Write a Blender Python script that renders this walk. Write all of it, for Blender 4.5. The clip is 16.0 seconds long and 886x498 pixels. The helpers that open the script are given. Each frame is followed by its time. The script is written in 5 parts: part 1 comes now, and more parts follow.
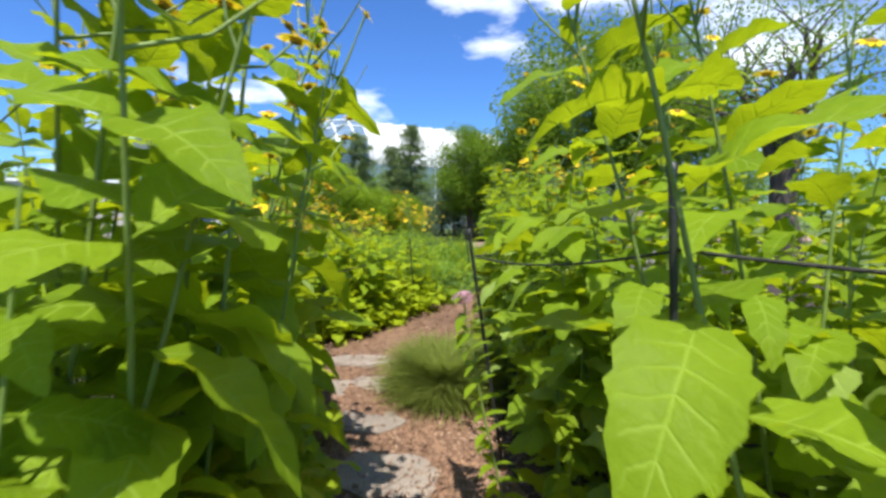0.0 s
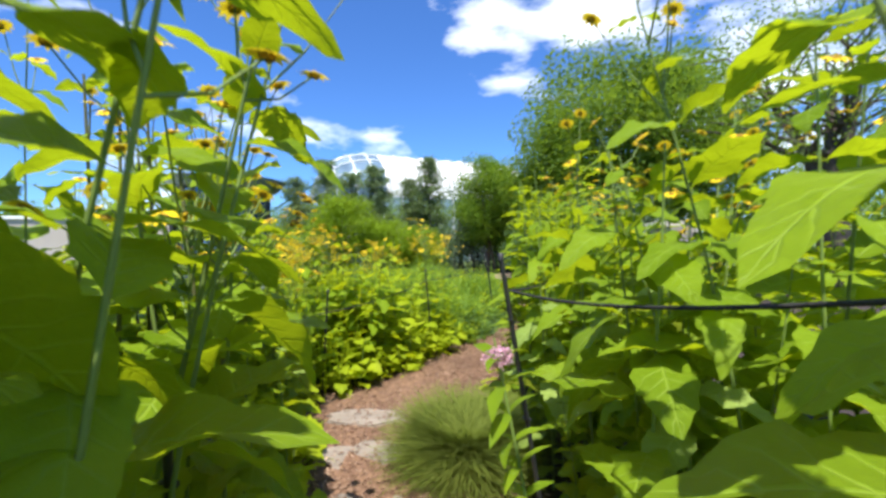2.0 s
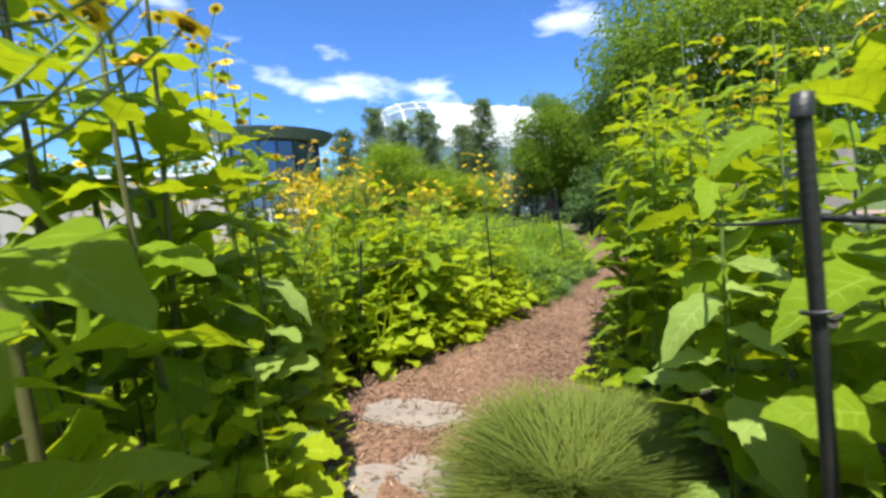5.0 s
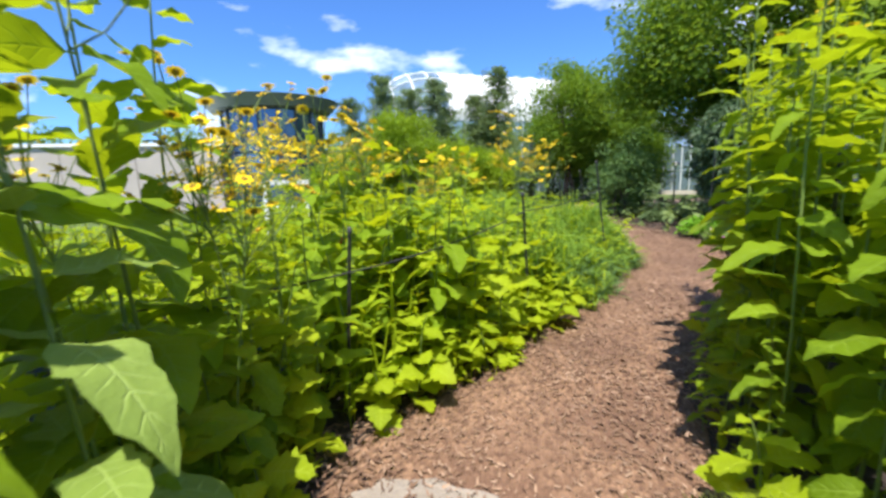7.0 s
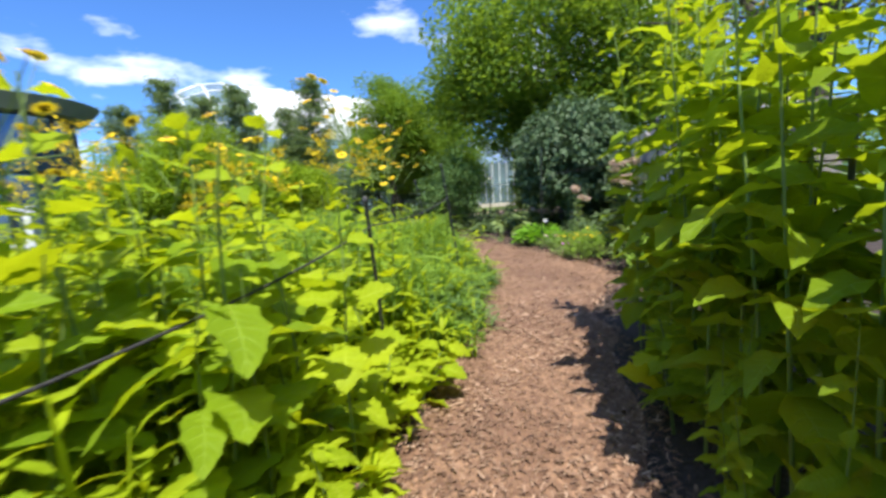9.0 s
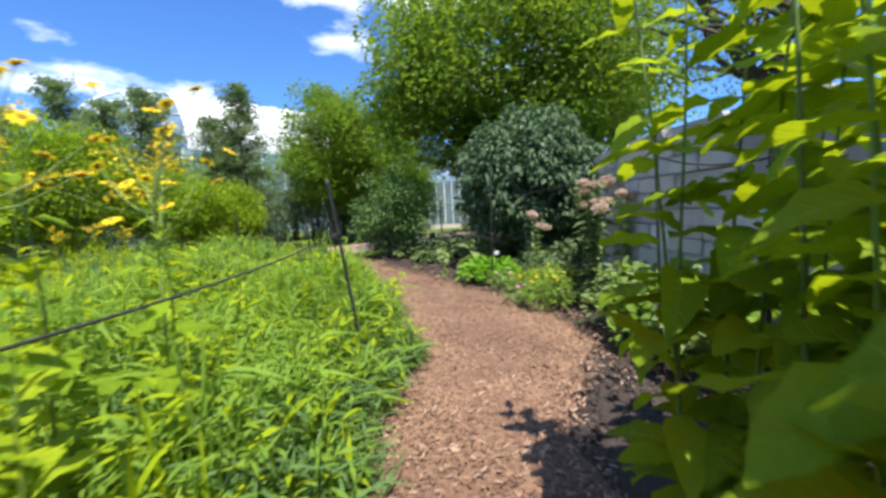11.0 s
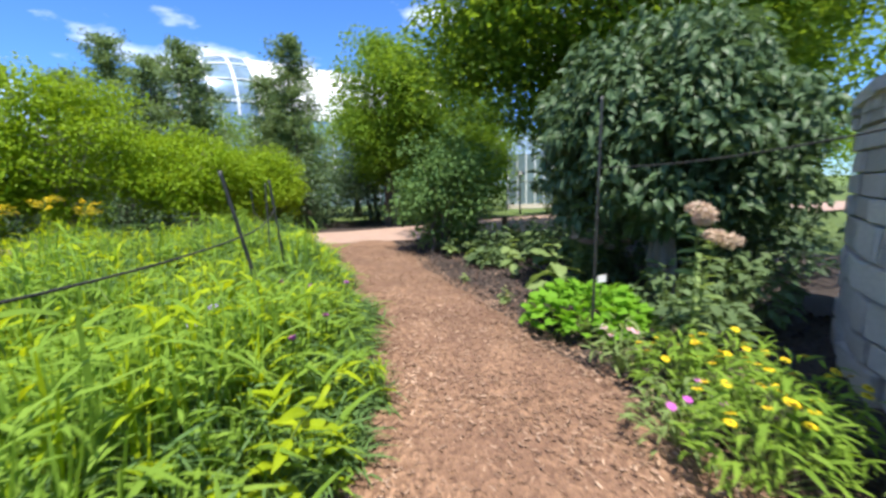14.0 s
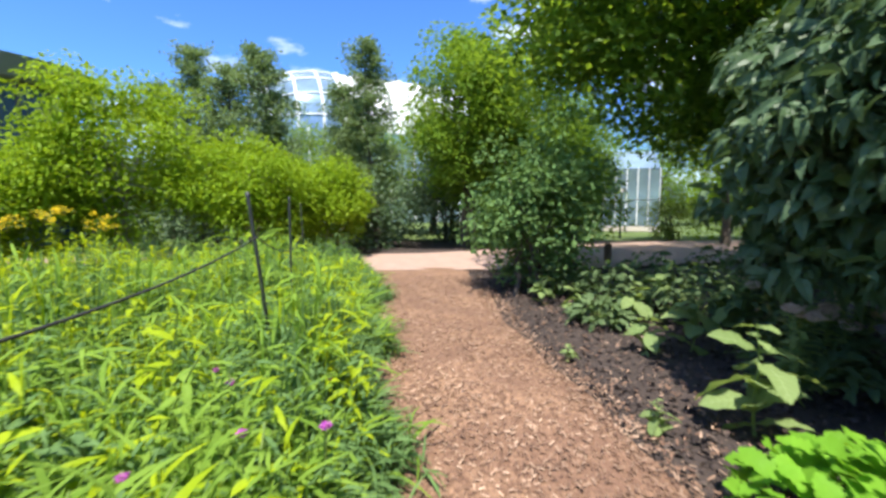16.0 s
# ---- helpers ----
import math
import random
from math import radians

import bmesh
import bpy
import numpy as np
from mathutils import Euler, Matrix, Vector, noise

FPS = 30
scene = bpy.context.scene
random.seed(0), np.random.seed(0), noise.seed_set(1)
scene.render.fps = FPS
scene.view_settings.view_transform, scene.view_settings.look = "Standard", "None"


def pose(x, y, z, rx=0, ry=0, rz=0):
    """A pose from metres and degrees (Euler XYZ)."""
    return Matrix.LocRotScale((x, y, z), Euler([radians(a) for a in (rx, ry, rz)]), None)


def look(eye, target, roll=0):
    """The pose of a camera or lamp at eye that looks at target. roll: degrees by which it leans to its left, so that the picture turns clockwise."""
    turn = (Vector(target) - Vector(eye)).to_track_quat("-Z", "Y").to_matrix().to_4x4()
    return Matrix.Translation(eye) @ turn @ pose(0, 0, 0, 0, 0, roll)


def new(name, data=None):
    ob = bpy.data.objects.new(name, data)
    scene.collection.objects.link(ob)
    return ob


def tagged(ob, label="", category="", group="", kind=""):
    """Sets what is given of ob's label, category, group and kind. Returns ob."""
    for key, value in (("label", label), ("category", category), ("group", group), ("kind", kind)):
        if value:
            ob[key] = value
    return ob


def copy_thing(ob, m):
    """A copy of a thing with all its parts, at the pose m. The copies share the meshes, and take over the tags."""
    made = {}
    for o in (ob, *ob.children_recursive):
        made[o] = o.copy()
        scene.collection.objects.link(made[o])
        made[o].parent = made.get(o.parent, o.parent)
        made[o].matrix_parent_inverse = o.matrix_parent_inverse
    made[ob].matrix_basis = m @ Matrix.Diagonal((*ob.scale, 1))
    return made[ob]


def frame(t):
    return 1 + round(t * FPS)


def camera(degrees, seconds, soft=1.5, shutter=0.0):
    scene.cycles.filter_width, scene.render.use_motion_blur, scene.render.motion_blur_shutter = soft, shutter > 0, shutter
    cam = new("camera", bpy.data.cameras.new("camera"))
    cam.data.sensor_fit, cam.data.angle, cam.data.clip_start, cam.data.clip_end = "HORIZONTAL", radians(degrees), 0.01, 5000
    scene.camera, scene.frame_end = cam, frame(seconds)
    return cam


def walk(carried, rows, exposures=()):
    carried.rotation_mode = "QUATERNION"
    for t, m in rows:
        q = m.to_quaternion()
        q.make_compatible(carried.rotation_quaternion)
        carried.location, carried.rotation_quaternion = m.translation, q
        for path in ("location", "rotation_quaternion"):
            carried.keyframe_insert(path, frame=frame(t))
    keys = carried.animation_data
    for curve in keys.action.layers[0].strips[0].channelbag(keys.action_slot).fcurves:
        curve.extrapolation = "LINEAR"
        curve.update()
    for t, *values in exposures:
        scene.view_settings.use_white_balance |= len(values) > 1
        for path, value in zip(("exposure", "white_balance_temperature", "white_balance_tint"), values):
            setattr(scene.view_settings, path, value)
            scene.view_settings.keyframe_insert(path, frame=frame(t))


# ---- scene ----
cam = camera(91.5, 16.0, soft=3.0, shutter=0.4)
PATH = [
    (0, (0.663, 0.113, 1.812), (0.506, 2.099, 1.644), -0.1),
    (0.5, (0.658, 0.389, 1.832), (0.505, 2.38, 1.744), -1.4),
    (1, (0.601, 0.586, 1.801), (0.449, 2.579, 1.837), -1.3),
    (1.5, (0.565, 0.728, 1.794), (0.389, 2.72, 1.852), -1.5),
    (2, (0.588, 0.904, 1.744), (0.345, 2.889, 1.728), -1.0),
    (2.5, (0.567, 1.091, 1.676), (0.256, 3.064, 1.578), -0.7),
    (3, (0.498, 1.298, 1.63), (0.101, 3.253, 1.487), -0.6),
    (3.5, (0.459, 1.556, 1.579), (0.008, 3.497, 1.404), -1.4),
    (4, (0.389, 1.79, 1.568), (-0.099, 3.721, 1.39), -1.5),
    (4.5, (0.335, 1.986, 1.577), (-0.149, 3.917, 1.385), -2.4),
    (7, (-0.17, 3.422, 1.529), (-0.69, 5.325, 1.203), -1.5),
    (7.5, (-0.319, 3.787, 1.461), (-0.655, 5.735, 1.156), -2.3),
    (8, (-0.413, 4.182, 1.406), (-0.559, 6.157, 1.125), -2.9),
    (8.5, (-0.493, 4.579, 1.378), (-0.432, 6.559, 1.103), -3.0),
    (9, (-0.41, 4.976, 1.376), (-0.151, 6.941, 1.111), -3.6),
    (9.5, (-0.303, 5.409, 1.356), (0.154, 7.341, 1.112), -2.8),
    (12, (0.924, 7.986, 1.507), (1.38, 9.925, 1.326), -3.2),
    (12.5, (1.124, 8.597, 1.502), (1.486, 10.554, 1.31), -2.5),
    (13, (1.319, 9.128, 1.517), (1.527, 11.104, 1.291), -1.4),
    (13.5, (1.384, 9.688, 1.496), (1.578, 11.661, 1.226), -1.4),
    (14, (1.471, 10.238, 1.484), (1.555, 12.215, 1.194), -1.6),
    (14.5, (1.477, 10.787, 1.472), (1.439, 12.766, 1.184), -1.9),
    (15, (1.426, 11.372, 1.523), (1.281, 13.348, 1.249), -2.0),
    (15.5, (1.486, 11.968, 1.518), (1.224, 13.936, 1.273), -1.5),
    (16, (1.443, 12.506, 1.517), (1.161, 14.475, 1.304), -0.3),
]
walk(cam, [(t, look(eye, target, roll)) for t, eye, target, roll in PATH],
     exposures=[(0.0, 0.98), (2.5, 1.1), (9.5, 1.15), (12.0, 1.2), (14.0, 1.25), (16.0, 1.4)])

# ---- light ----
SUN_AZ, SUN_EL = radians(176), radians(66)      # azimuth from +y towards +x
world = bpy.data.worlds.new("sky")
scene.world = world
world.use_nodes = True
wn, wl = world.node_tree.nodes, world.node_tree.links
wn.clear()
w_out = wn.new("ShaderNodeOutputWorld")
w_bg = wn.new("ShaderNodeBackground")
w_sky = wn.new("ShaderNodeTexSky")
w_sky.sky_type = "NISHITA"
w_sky.sun_disc = False
w_sky.sun_elevation, w_sky.sun_rotation = SUN_EL, SUN_AZ
w_sky.air_density, w_sky.dust_density, w_sky.ozone_density = 1.0, 0.25, 3.0
w_co = wn.new("ShaderNodeTexCoord")
w_map = wn.new("ShaderNodeMapping")
w_map.inputs["Scale"].default_value = (1.0, 1.0, 2.6)
w_map.inputs["Location"].default_value = (0.35, 0.1, 0.0)
w_no = wn.new("ShaderNodeTexNoise")
w_no.inputs["Scale"].default_value, w_no.inputs["Detail"].default_value = 2.6, 8.0
w_no.inputs["Roughness"].default_value = 0.55
w_rp = wn.new("ShaderNodeValToRGB")
w_rp.color_ramp.elements[0].position, w_rp.color_ramp.elements[1].position = 0.525, 0.675
w_mx = wn.new("ShaderNodeMix")
w_mx.data_type = "RGBA"
w_mx.inputs[7].default_value = (8.5, 8.9, 9.4, 1)
wl.new(w_co.outputs["Generated"], w_map.inputs["Vector"])
wl.new(w_map.outputs["Vector"], w_no.inputs["Vector"])
wl.new(w_no.outputs["Fac"], w_rp.inputs["Fac"])
wl.new(w_rp.outputs["Color"], w_mx.inputs[0])
w_tint = wn.new("ShaderNodeMix")
w_tint.data_type, w_tint.blend_type = "RGBA", "MULTIPLY"
w_tint.inputs[0].default_value = 1.0
w_tint.inputs[7].default_value = (0.36, 0.60, 0.96, 1)
wl.new(w_sky.outputs["Color"], w_tint.inputs[6])
wl.new(w_tint.outputs[2], w_mx.inputs[6])
wl.new(w_mx.outputs[2], w_bg.inputs["Color"])
w_bg.inputs["Strength"].default_value = 0.112
wl.new(w_bg.outputs["Background"], w_out.inputs["Surface"])

sun = new("sun", bpy.data.lights.new("sun", "SUN"))
sun.data.energy, sun.data.angle, sun.data.color = 4.15, radians(0.55), (1.0, 0.95, 0.86)
to_sun = Vector((math.sin(SUN_AZ) * math.cos(SUN_EL), math.cos(SUN_AZ) * math.cos(SUN_EL), math.sin(SUN_EL)))
sun.matrix_world = look((0, 0, 30), Vector((0, 0, 30)) - to_sun)


# ---- materials ----
def shader(name):
    m = bpy.data.materials.new(name)
    m.use_nodes = True
    t = m.node_tree
    return m, t.nodes, t.links, t.nodes["Principled BSDF"], t.nodes["Material Output"]


def mixed(nodes, links, fac, a, b):
    mx = nodes.new("ShaderNodeMix")
    mx.data_type = "RGBA"
    if isinstance(fac, float):
        mx.inputs[0].default_value = fac
    else:
        links.new(fac, mx.inputs[0])
    for k, c in ((6, a), (7, b)):
        if isinstance(c, tuple):
            mx.inputs[k].default_value = (*c, 1)
        else:
            links.new(c, mx.inputs[k])
    return mx.outputs[2]


def noise_out(nodes, links, scale, detail=4.0, lo=0.35, hi=0.65, coord="Object", stretch=(1, 1, 1), rough=0.55):
    co, mp = nodes.new("ShaderNodeTexCoord"), nodes.new("ShaderNodeMapping")
    mp.inputs["Scale"].default_value = stretch
    no, rp = nodes.new("ShaderNodeTexNoise"), nodes.new("ShaderNodeMapRange")
    no.inputs["Scale"].default_value, no.inputs["Detail"].default_value, no.inputs["Roughness"].default_value = scale, detail, rough
    rp.inputs[1].default_value, rp.inputs[2].default_value = lo, hi
    links.new(co.outputs[coord], mp.inputs["Vector"])
    links.new(mp.outputs["Vector"], no.inputs["Vector"])
    links.new(no.outputs["Fac"], rp.inputs[0])
    return rp.outputs[0]


def bumped(nodes, links, bsdf, height, strength, distance):
    b = nodes.new("ShaderNodeBump")
    b.inputs["Strength"].default_value, b.inputs["Distance"].default_value = strength, distance
    links.new(height, b.inputs["Height"])
    links.new(b.outputs["Normal"], bsdf.inputs["Normal"])
    return b


def math_node(nodes, links, op, x, y=None):
    m = nodes.new("ShaderNodeMath")
    m.operation = op
    for k, v in enumerate((x, y)):
        if isinstance(v, (int, float)):
            m.inputs[k].default_value = v
        elif v is not None:
            links.new(v, m.inputs[k])
    return m.outputs[0]


def vein_out(n, l):
    """Midrib and slanting side veins of a blade, from its own lengthwise and crosswise coordinates."""
    at, sep = n.new("ShaderNodeAttribute"), n.new("ShaderNodeSeparateXYZ")
    at.attribute_name = "blade"
    l.new(at.outputs["Vector"], sep.inputs[0])
    c = math_node(n, l, "ABSOLUTE", sep.outputs[1])
    rib = math_node(n, l, "SUBTRACT", 1.0, math_node(n, l, "MULTIPLY", c, 14.0))
    rib = math_node(n, l, "MAXIMUM", rib, 0.0)
    ph = math_node(n, l, "SUBTRACT", sep.outputs[0], math_node(n, l, "MULTIPLY", c, 0.16))
    side = math_node(n, l, "ABSOLUTE", math_node(n, l, "COSINE", math_node(n, l, "MULTIPLY", ph, 26.0)))
    side = math_node(n, l, "POWER", side, 34.0)
    side = math_node(n, l, "MULTIPLY", side, math_node(n, l, "SUBTRACT", 1.0, c))
    both = math_node(n, l, "MAXIMUM", rib, side)
    return math_node(n, l, "MULTIPLY", both, sep.outputs[2])


def leaf_material(name, dark, light, glow, through_part=0.38, rough=0.45, scale=18.0, sheen=0.09):
    """Leaf: two greens varied from leaf to leaf and over the blade, with light passing through."""
    m, n, l, p, out = shader(name)
    info, geo, add = n.new("ShaderNodeObjectInfo"), n.new("ShaderNodeNewGeometry"), n.new("ShaderNodeMath")
    add.operation = "ADD"
    l.new(info.outputs["Random"], add.inputs[0])
    l.new(geo.outputs["Random Per Island"], add.inputs[1])
    fr = n.new("ShaderNodeMath")
    fr.operation = "FRACT"
    l.new(add.outputs[0], fr.inputs[0])
    col = mixed(n, l, fr.outputs[0], dark, light)
    spots = noise_out(n, l, scale, 5.0, 0.3, 0.75)
    col2 = mixed(n, l, spots, col, tuple(0.5 * (a + b) for a, b in zip(dark, light)))
    vein = vein_out(n, l)
    pale = tuple(min(0.8, 1.5 * v + 0.05) for v in light)
    half = n.new("ShaderNodeMath")
    half.operation, half.inputs[1].default_value = "MULTIPLY", 0.55
    l.new(vein, half.inputs[0])
    l.new(mixed(n, l, half.outputs[0], col2, pale), p.inputs["Base Color"])
    p.inputs["Roughness"].default_value = rough
    p.inputs["Specular IOR Level"].default_value = sheen
    b1 = bumped(n, l, p, spots, 0.3, 0.006)
    b2 = n.new("ShaderNodeBump")
    b2.invert = True
    b2.inputs["Strength"].default_value, b2.inputs["Distance"].default_value = 0.5, 0.005
    l.new(vein, b2.inputs["Height"])
    l.new(b2.outputs["Normal"], b1.inputs["Normal"])
    tr, mx = n.new("ShaderNodeBsdfTranslucent"), n.new("ShaderNodeMixShader")
    tcol = mixed(n, l, half.outputs[0], mixed(n, l, fr.outputs[0], tuple(0.7 * g for g in glow), glow), tuple(0.5 * g for g in glow))
    l.new(b1.outputs["Normal"], tr.inputs["Normal"])
    l.new(tcol, tr.inputs["Color"])
    mx.inputs[0].default_value = through_part
    l.new(p.outputs[0], mx.inputs[1])
    l.new(tr.outputs[0], mx.inputs[2])
    l.new(mx.outputs[0], out.inputs["Surface"])
    return m


def plain(name, a, b, rough=0.7, scale=12.0, metal=0.0, bump=0.2, dist=0.01, stretch=(1, 1, 1), fine=90.0):
    """Two colours mixed by stains, with fine grain."""
    m, n, l, p, out = shader(name)
    big, small = noise_out(n, l, scale, 5.0, 0.3, 0.7, stretch=stretch), noise_out(n, l, fine, 3.0, 0.3, 0.7, stretch=stretch)
    c = mixed(n, l, big, a, b)
    info = n.new("ShaderNodeObjectInfo")
    hsv = n.new("ShaderNodeHueSaturation")
    rg = n.new("ShaderNodeMapRange")
    rg.inputs[3].default_value, rg.inputs[4].default_value = 0.8, 1.2
    l.new(info.outputs["Random"], rg.inputs[0])
    l.new(rg.outputs[0], hsv.inputs["Value"])
    l.new(mixed(n, l, small, c, tuple(0.75 * v for v in b)), hsv.inputs["Color"])
    l.new(hsv.outputs[0], p.inputs["Base Color"])
    p.inputs["Roughness"].default_value, p.inputs["Metallic"].default_value = rough, metal
    bumped(n, l, p, small, bump, dist)
    return m


M_CUP = leaf_material("cup_leaf", (0.121, 0.21, 0.01), (0.231, 0.34, 0.018), (0.506, 0.62, 0.012), 0.44)
M_CUP_PALE = leaf_material("pale_leaf", (0.19, 0.29, 0.05), (0.31, 0.41, 0.10), (0.50, 0.60, 0.05), 0.38, 0.6)
M_LIME = leaf_material("lime_leaf", (0.209, 0.31, 0.01), (0.374, 0.46, 0.018), (0.616, 0.7, 0.012), 0.44)
M_DARKER = leaf_material("hedge_leaf", (0.121, 0.2, 0.01), (0.231, 0.33, 0.016), (0.506, 0.62, 0.012), 0.46)
M_MEADOW = leaf_material("meadow_leaf", (0.110, 0.205, 0.024), (0.235, 0.35, 0.055), (0.34, 0.53, 0.04), 0.38, 0.7)
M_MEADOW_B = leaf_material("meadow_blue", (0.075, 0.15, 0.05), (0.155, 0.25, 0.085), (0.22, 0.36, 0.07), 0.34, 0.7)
M_GRASSY = leaf_material("tuft_blade", (0.12, 0.165, 0.03), (0.23, 0.275, 0.06), (0.32, 0.40, 0.06), 0.42, 0.75)
M_SHRUB = leaf_material("shrub_leaf", (0.040, 0.078, 0.032), (0.108, 0.168, 0.080), (0.13, 0.21, 0.06), 0.25, 0.46, 18.0, 0.25)
M_TREE = leaf_material("tree_leaf", (0.066, 0.125, 0.022), (0.125, 0.205, 0.03), (0.32, 0.47, 0.03), 0.47)
M_TREE_LIME = leaf_material("bright_tree_leaf", (0.15, 0.24, 0.014), (0.22, 0.33, 0.02), (0.40, 0.55, 0.02), 0.42)
M_TREE_MID = leaf_material("mid_tree_leaf", (0.10, 0.18, 0.02), (0.15, 0.25, 0.028), (0.32, 0.48, 0.03), 0.42)
M_CONIFER = leaf_material("needle", (0.12, 0.18, 0.075), (0.19, 0.26, 0.12), (0.26, 0.36, 0.10), 0.38, 0.6)
M_SAGE = leaf_material("grey_green_leaf", (0.12, 0.19, 0.06), (0.26, 0.34, 0.13), (0.38, 0.50, 0.10), 0.38, 0.6)
M_DULL = leaf_material("dull_leaf", (0.06, 0.10, 0.04), (0.14, 0.20, 0.09), (0.18, 0.28, 0.07), 0.28, 0.6)
M_VIVID = leaf_material("vivid_leaf", (0.10, 0.24, 0.02), (0.19, 0.38, 0.035), (0.30, 0.58, 0.03), 0.4, 0.55)
M_YELLOW = leaf_material("yellow_petal", (0.80, 0.55, 0.015), (0.90, 0.70, 0.03), (0.9, 0.68, 0.03), 0.3, 0.6)
M_DISC = plain("flower_disc", (0.20, 0.10, 0.01), (0.45, 0.28, 0.02), 0.9, 60)
M_PINK = leaf_material("pink_petal", (0.60, 0.30, 0.42), (0.78, 0.52, 0.62), (0.8, 0.5, 0.6), 0.3, 0.7)
M_MAGENTA = leaf_material("magenta_petal", (0.50, 0.08, 0.45), (0.65, 0.20, 0.60), (0.7, 0.2, 0.6), 0.3, 0.7)
M_RED = leaf_material("red_petal", (0.55, 0.03, 0.02), (0.75, 0.06, 0.03), (0.7, 0.06, 0.03), 0.25, 0.7)
M_TAN = leaf_material("faded_bloom", (0.50, 0.36, 0.26), (0.70, 0.56, 0.44), (0.6, 0.5, 0.4), 0.2, 0.8)
M_BLUE = leaf_material("blue_petal", (0.16, 0.22, 0.62), (0.28, 0.36, 0.78), (0.3, 0.35, 0.8), 0.3, 0.7)
M_LILAC = leaf_material("lilac_petal", (0.48, 0.40, 0.66), (0.66, 0.58, 0.80), (0.6, 0.5, 0.75), 0.3, 0.7)
M_STEM = plain("green_stem", (0.10, 0.18, 0.03), (0.20, 0.28, 0.06), 0.6, 8, stretch=(1, 1, 0.2))
M_STEM_DK = plain("brown_stem", (0.07, 0.06, 0.02), (0.14, 0.15, 0.04), 0.7, 8, stretch=(1, 1, 0.2))
M_BARK = plain("bark", (0.05, 0.038, 0.028), (0.13, 0.105, 0.08), 0.9, 7, bump=0.8, dist=0.03, stretch=(1, 1, 0.25), fine=30)
M_BARK_PALE = plain("pale_bark", (0.20, 0.17, 0.13), (0.36, 0.32, 0.26), 0.9, 7, bump=0.6, dist=0.02, stretch=(1, 1, 0.25), fine=30)
M_POST = plain("black_steel", (0.010, 0.012, 0.012), (0.03, 0.032, 0.03), 0.45, 10, bump=0.1)
M_ROPE = plain("black_rope", (0.012, 0.012, 0.012), (0.035, 0.033, 0.03), 0.8, 60, bump=0.7, dist=0.004)
M_SOIL = plain("soil", (0.026, 0.018, 0.015), (0.075, 0.052, 0.042), 0.95, 1.4, bump=0.9, dist=0.03, fine=28)
M_STONE = plain("flagstone", (0.20, 0.165, 0.135), (0.32, 0.27, 0.225), 0.9, 5, bump=0.5, dist=0.012, fine=45)
M_WALLSTONE = plain("limestone", (0.68, 0.61, 0.52), (0.86, 0.80, 0.71), 0.9, 6, bump=0.9, dist=0.025, fine=26)
M_MORTAR = plain("mortar", (0.24, 0.21, 0.18), (0.36, 0.32, 0.28), 0.95, 9, bump=0.5)
M_WHITE = plain("white_cladding", (0.72, 0.72, 0.70), (0.82, 0.82, 0.80), 0.5, 1.2, bump=0.05)
M_RENDERED = plain("pale_masonry", (0.46, 0.40, 0.35), (0.58, 0.52, 0.46), 0.85, 0.6, bump=0.2)
M_ROOF = plain("dark_green_metal", (0.09, 0.14, 0.13), (0.15, 0.20, 0.19), 0.5, 1.5, bump=0.05)
M_FRAME = plain("dark_frame", (0.02, 0.025, 0.03), (0.05, 0.055, 0.06), 0.5, 5, bump=0.05)
M_PALEFRAME = plain("pale_frame", (0.55, 0.58, 0.60), (0.7, 0.72, 0.74), 0.5, 5, bump=0.05)
M_WOOD = plain("weathered_wood", (0.10, 0.06, 0.035), (0.22, 0.14, 0.09), 0.9, 6, stretch=(1, 1, 0.15), bump=0.5)
M_ROAD = plain("pale_gravel", (0.34, 0.215, 0.165), (0.48, 0.33, 0.26), 0.95, 3, bump=0.6, dist=0.02, fine=35)
M_LAWN = plain("lawn", (0.06, 0.10, 0.02), (0.13, 0.19, 0.04), 0.95, 0.7, bump=0.9, dist=0.03, fine=40)
M_TAG = plain("plant_tag", (0.55, 0.56, 0.58), (0.68, 0.69, 0.70), 0.4, 20, bump=0.02)


def mulch_material(name, lo, mid, hi):
    """Wood chips: colour changes from chip to chip, with darker damp patches."""
    m, n, l, p, out = shader(name)
    geo, rp = n.new("ShaderNodeNewGeometry"), n.new("ShaderNodeValToRGB")
    e = rp.color_ramp.elements
    e[0].color, e[1].color = (*lo, 1), (*hi, 1)
    e.new(0.5).color = (*mid, 1)
    l.new(geo.outputs["Random Per Island"], rp.inputs["Fac"])
    patches = noise_out(n, l, 1.1, 4.0, 0.35, 0.7)
    l.new(mixed(n, l, patches, rp.outputs["Color"], tuple(0.6 * v for v in mid)), p.inputs["Base Color"])
    p.inputs["Roughness"].default_value = 0.9
    bumped(n, l, p, noise_out(n, l, 60.0, 3.0, 0.3, 0.7, stretch=(1, 0.2, 1)), 0.5, 0.006)
    return m


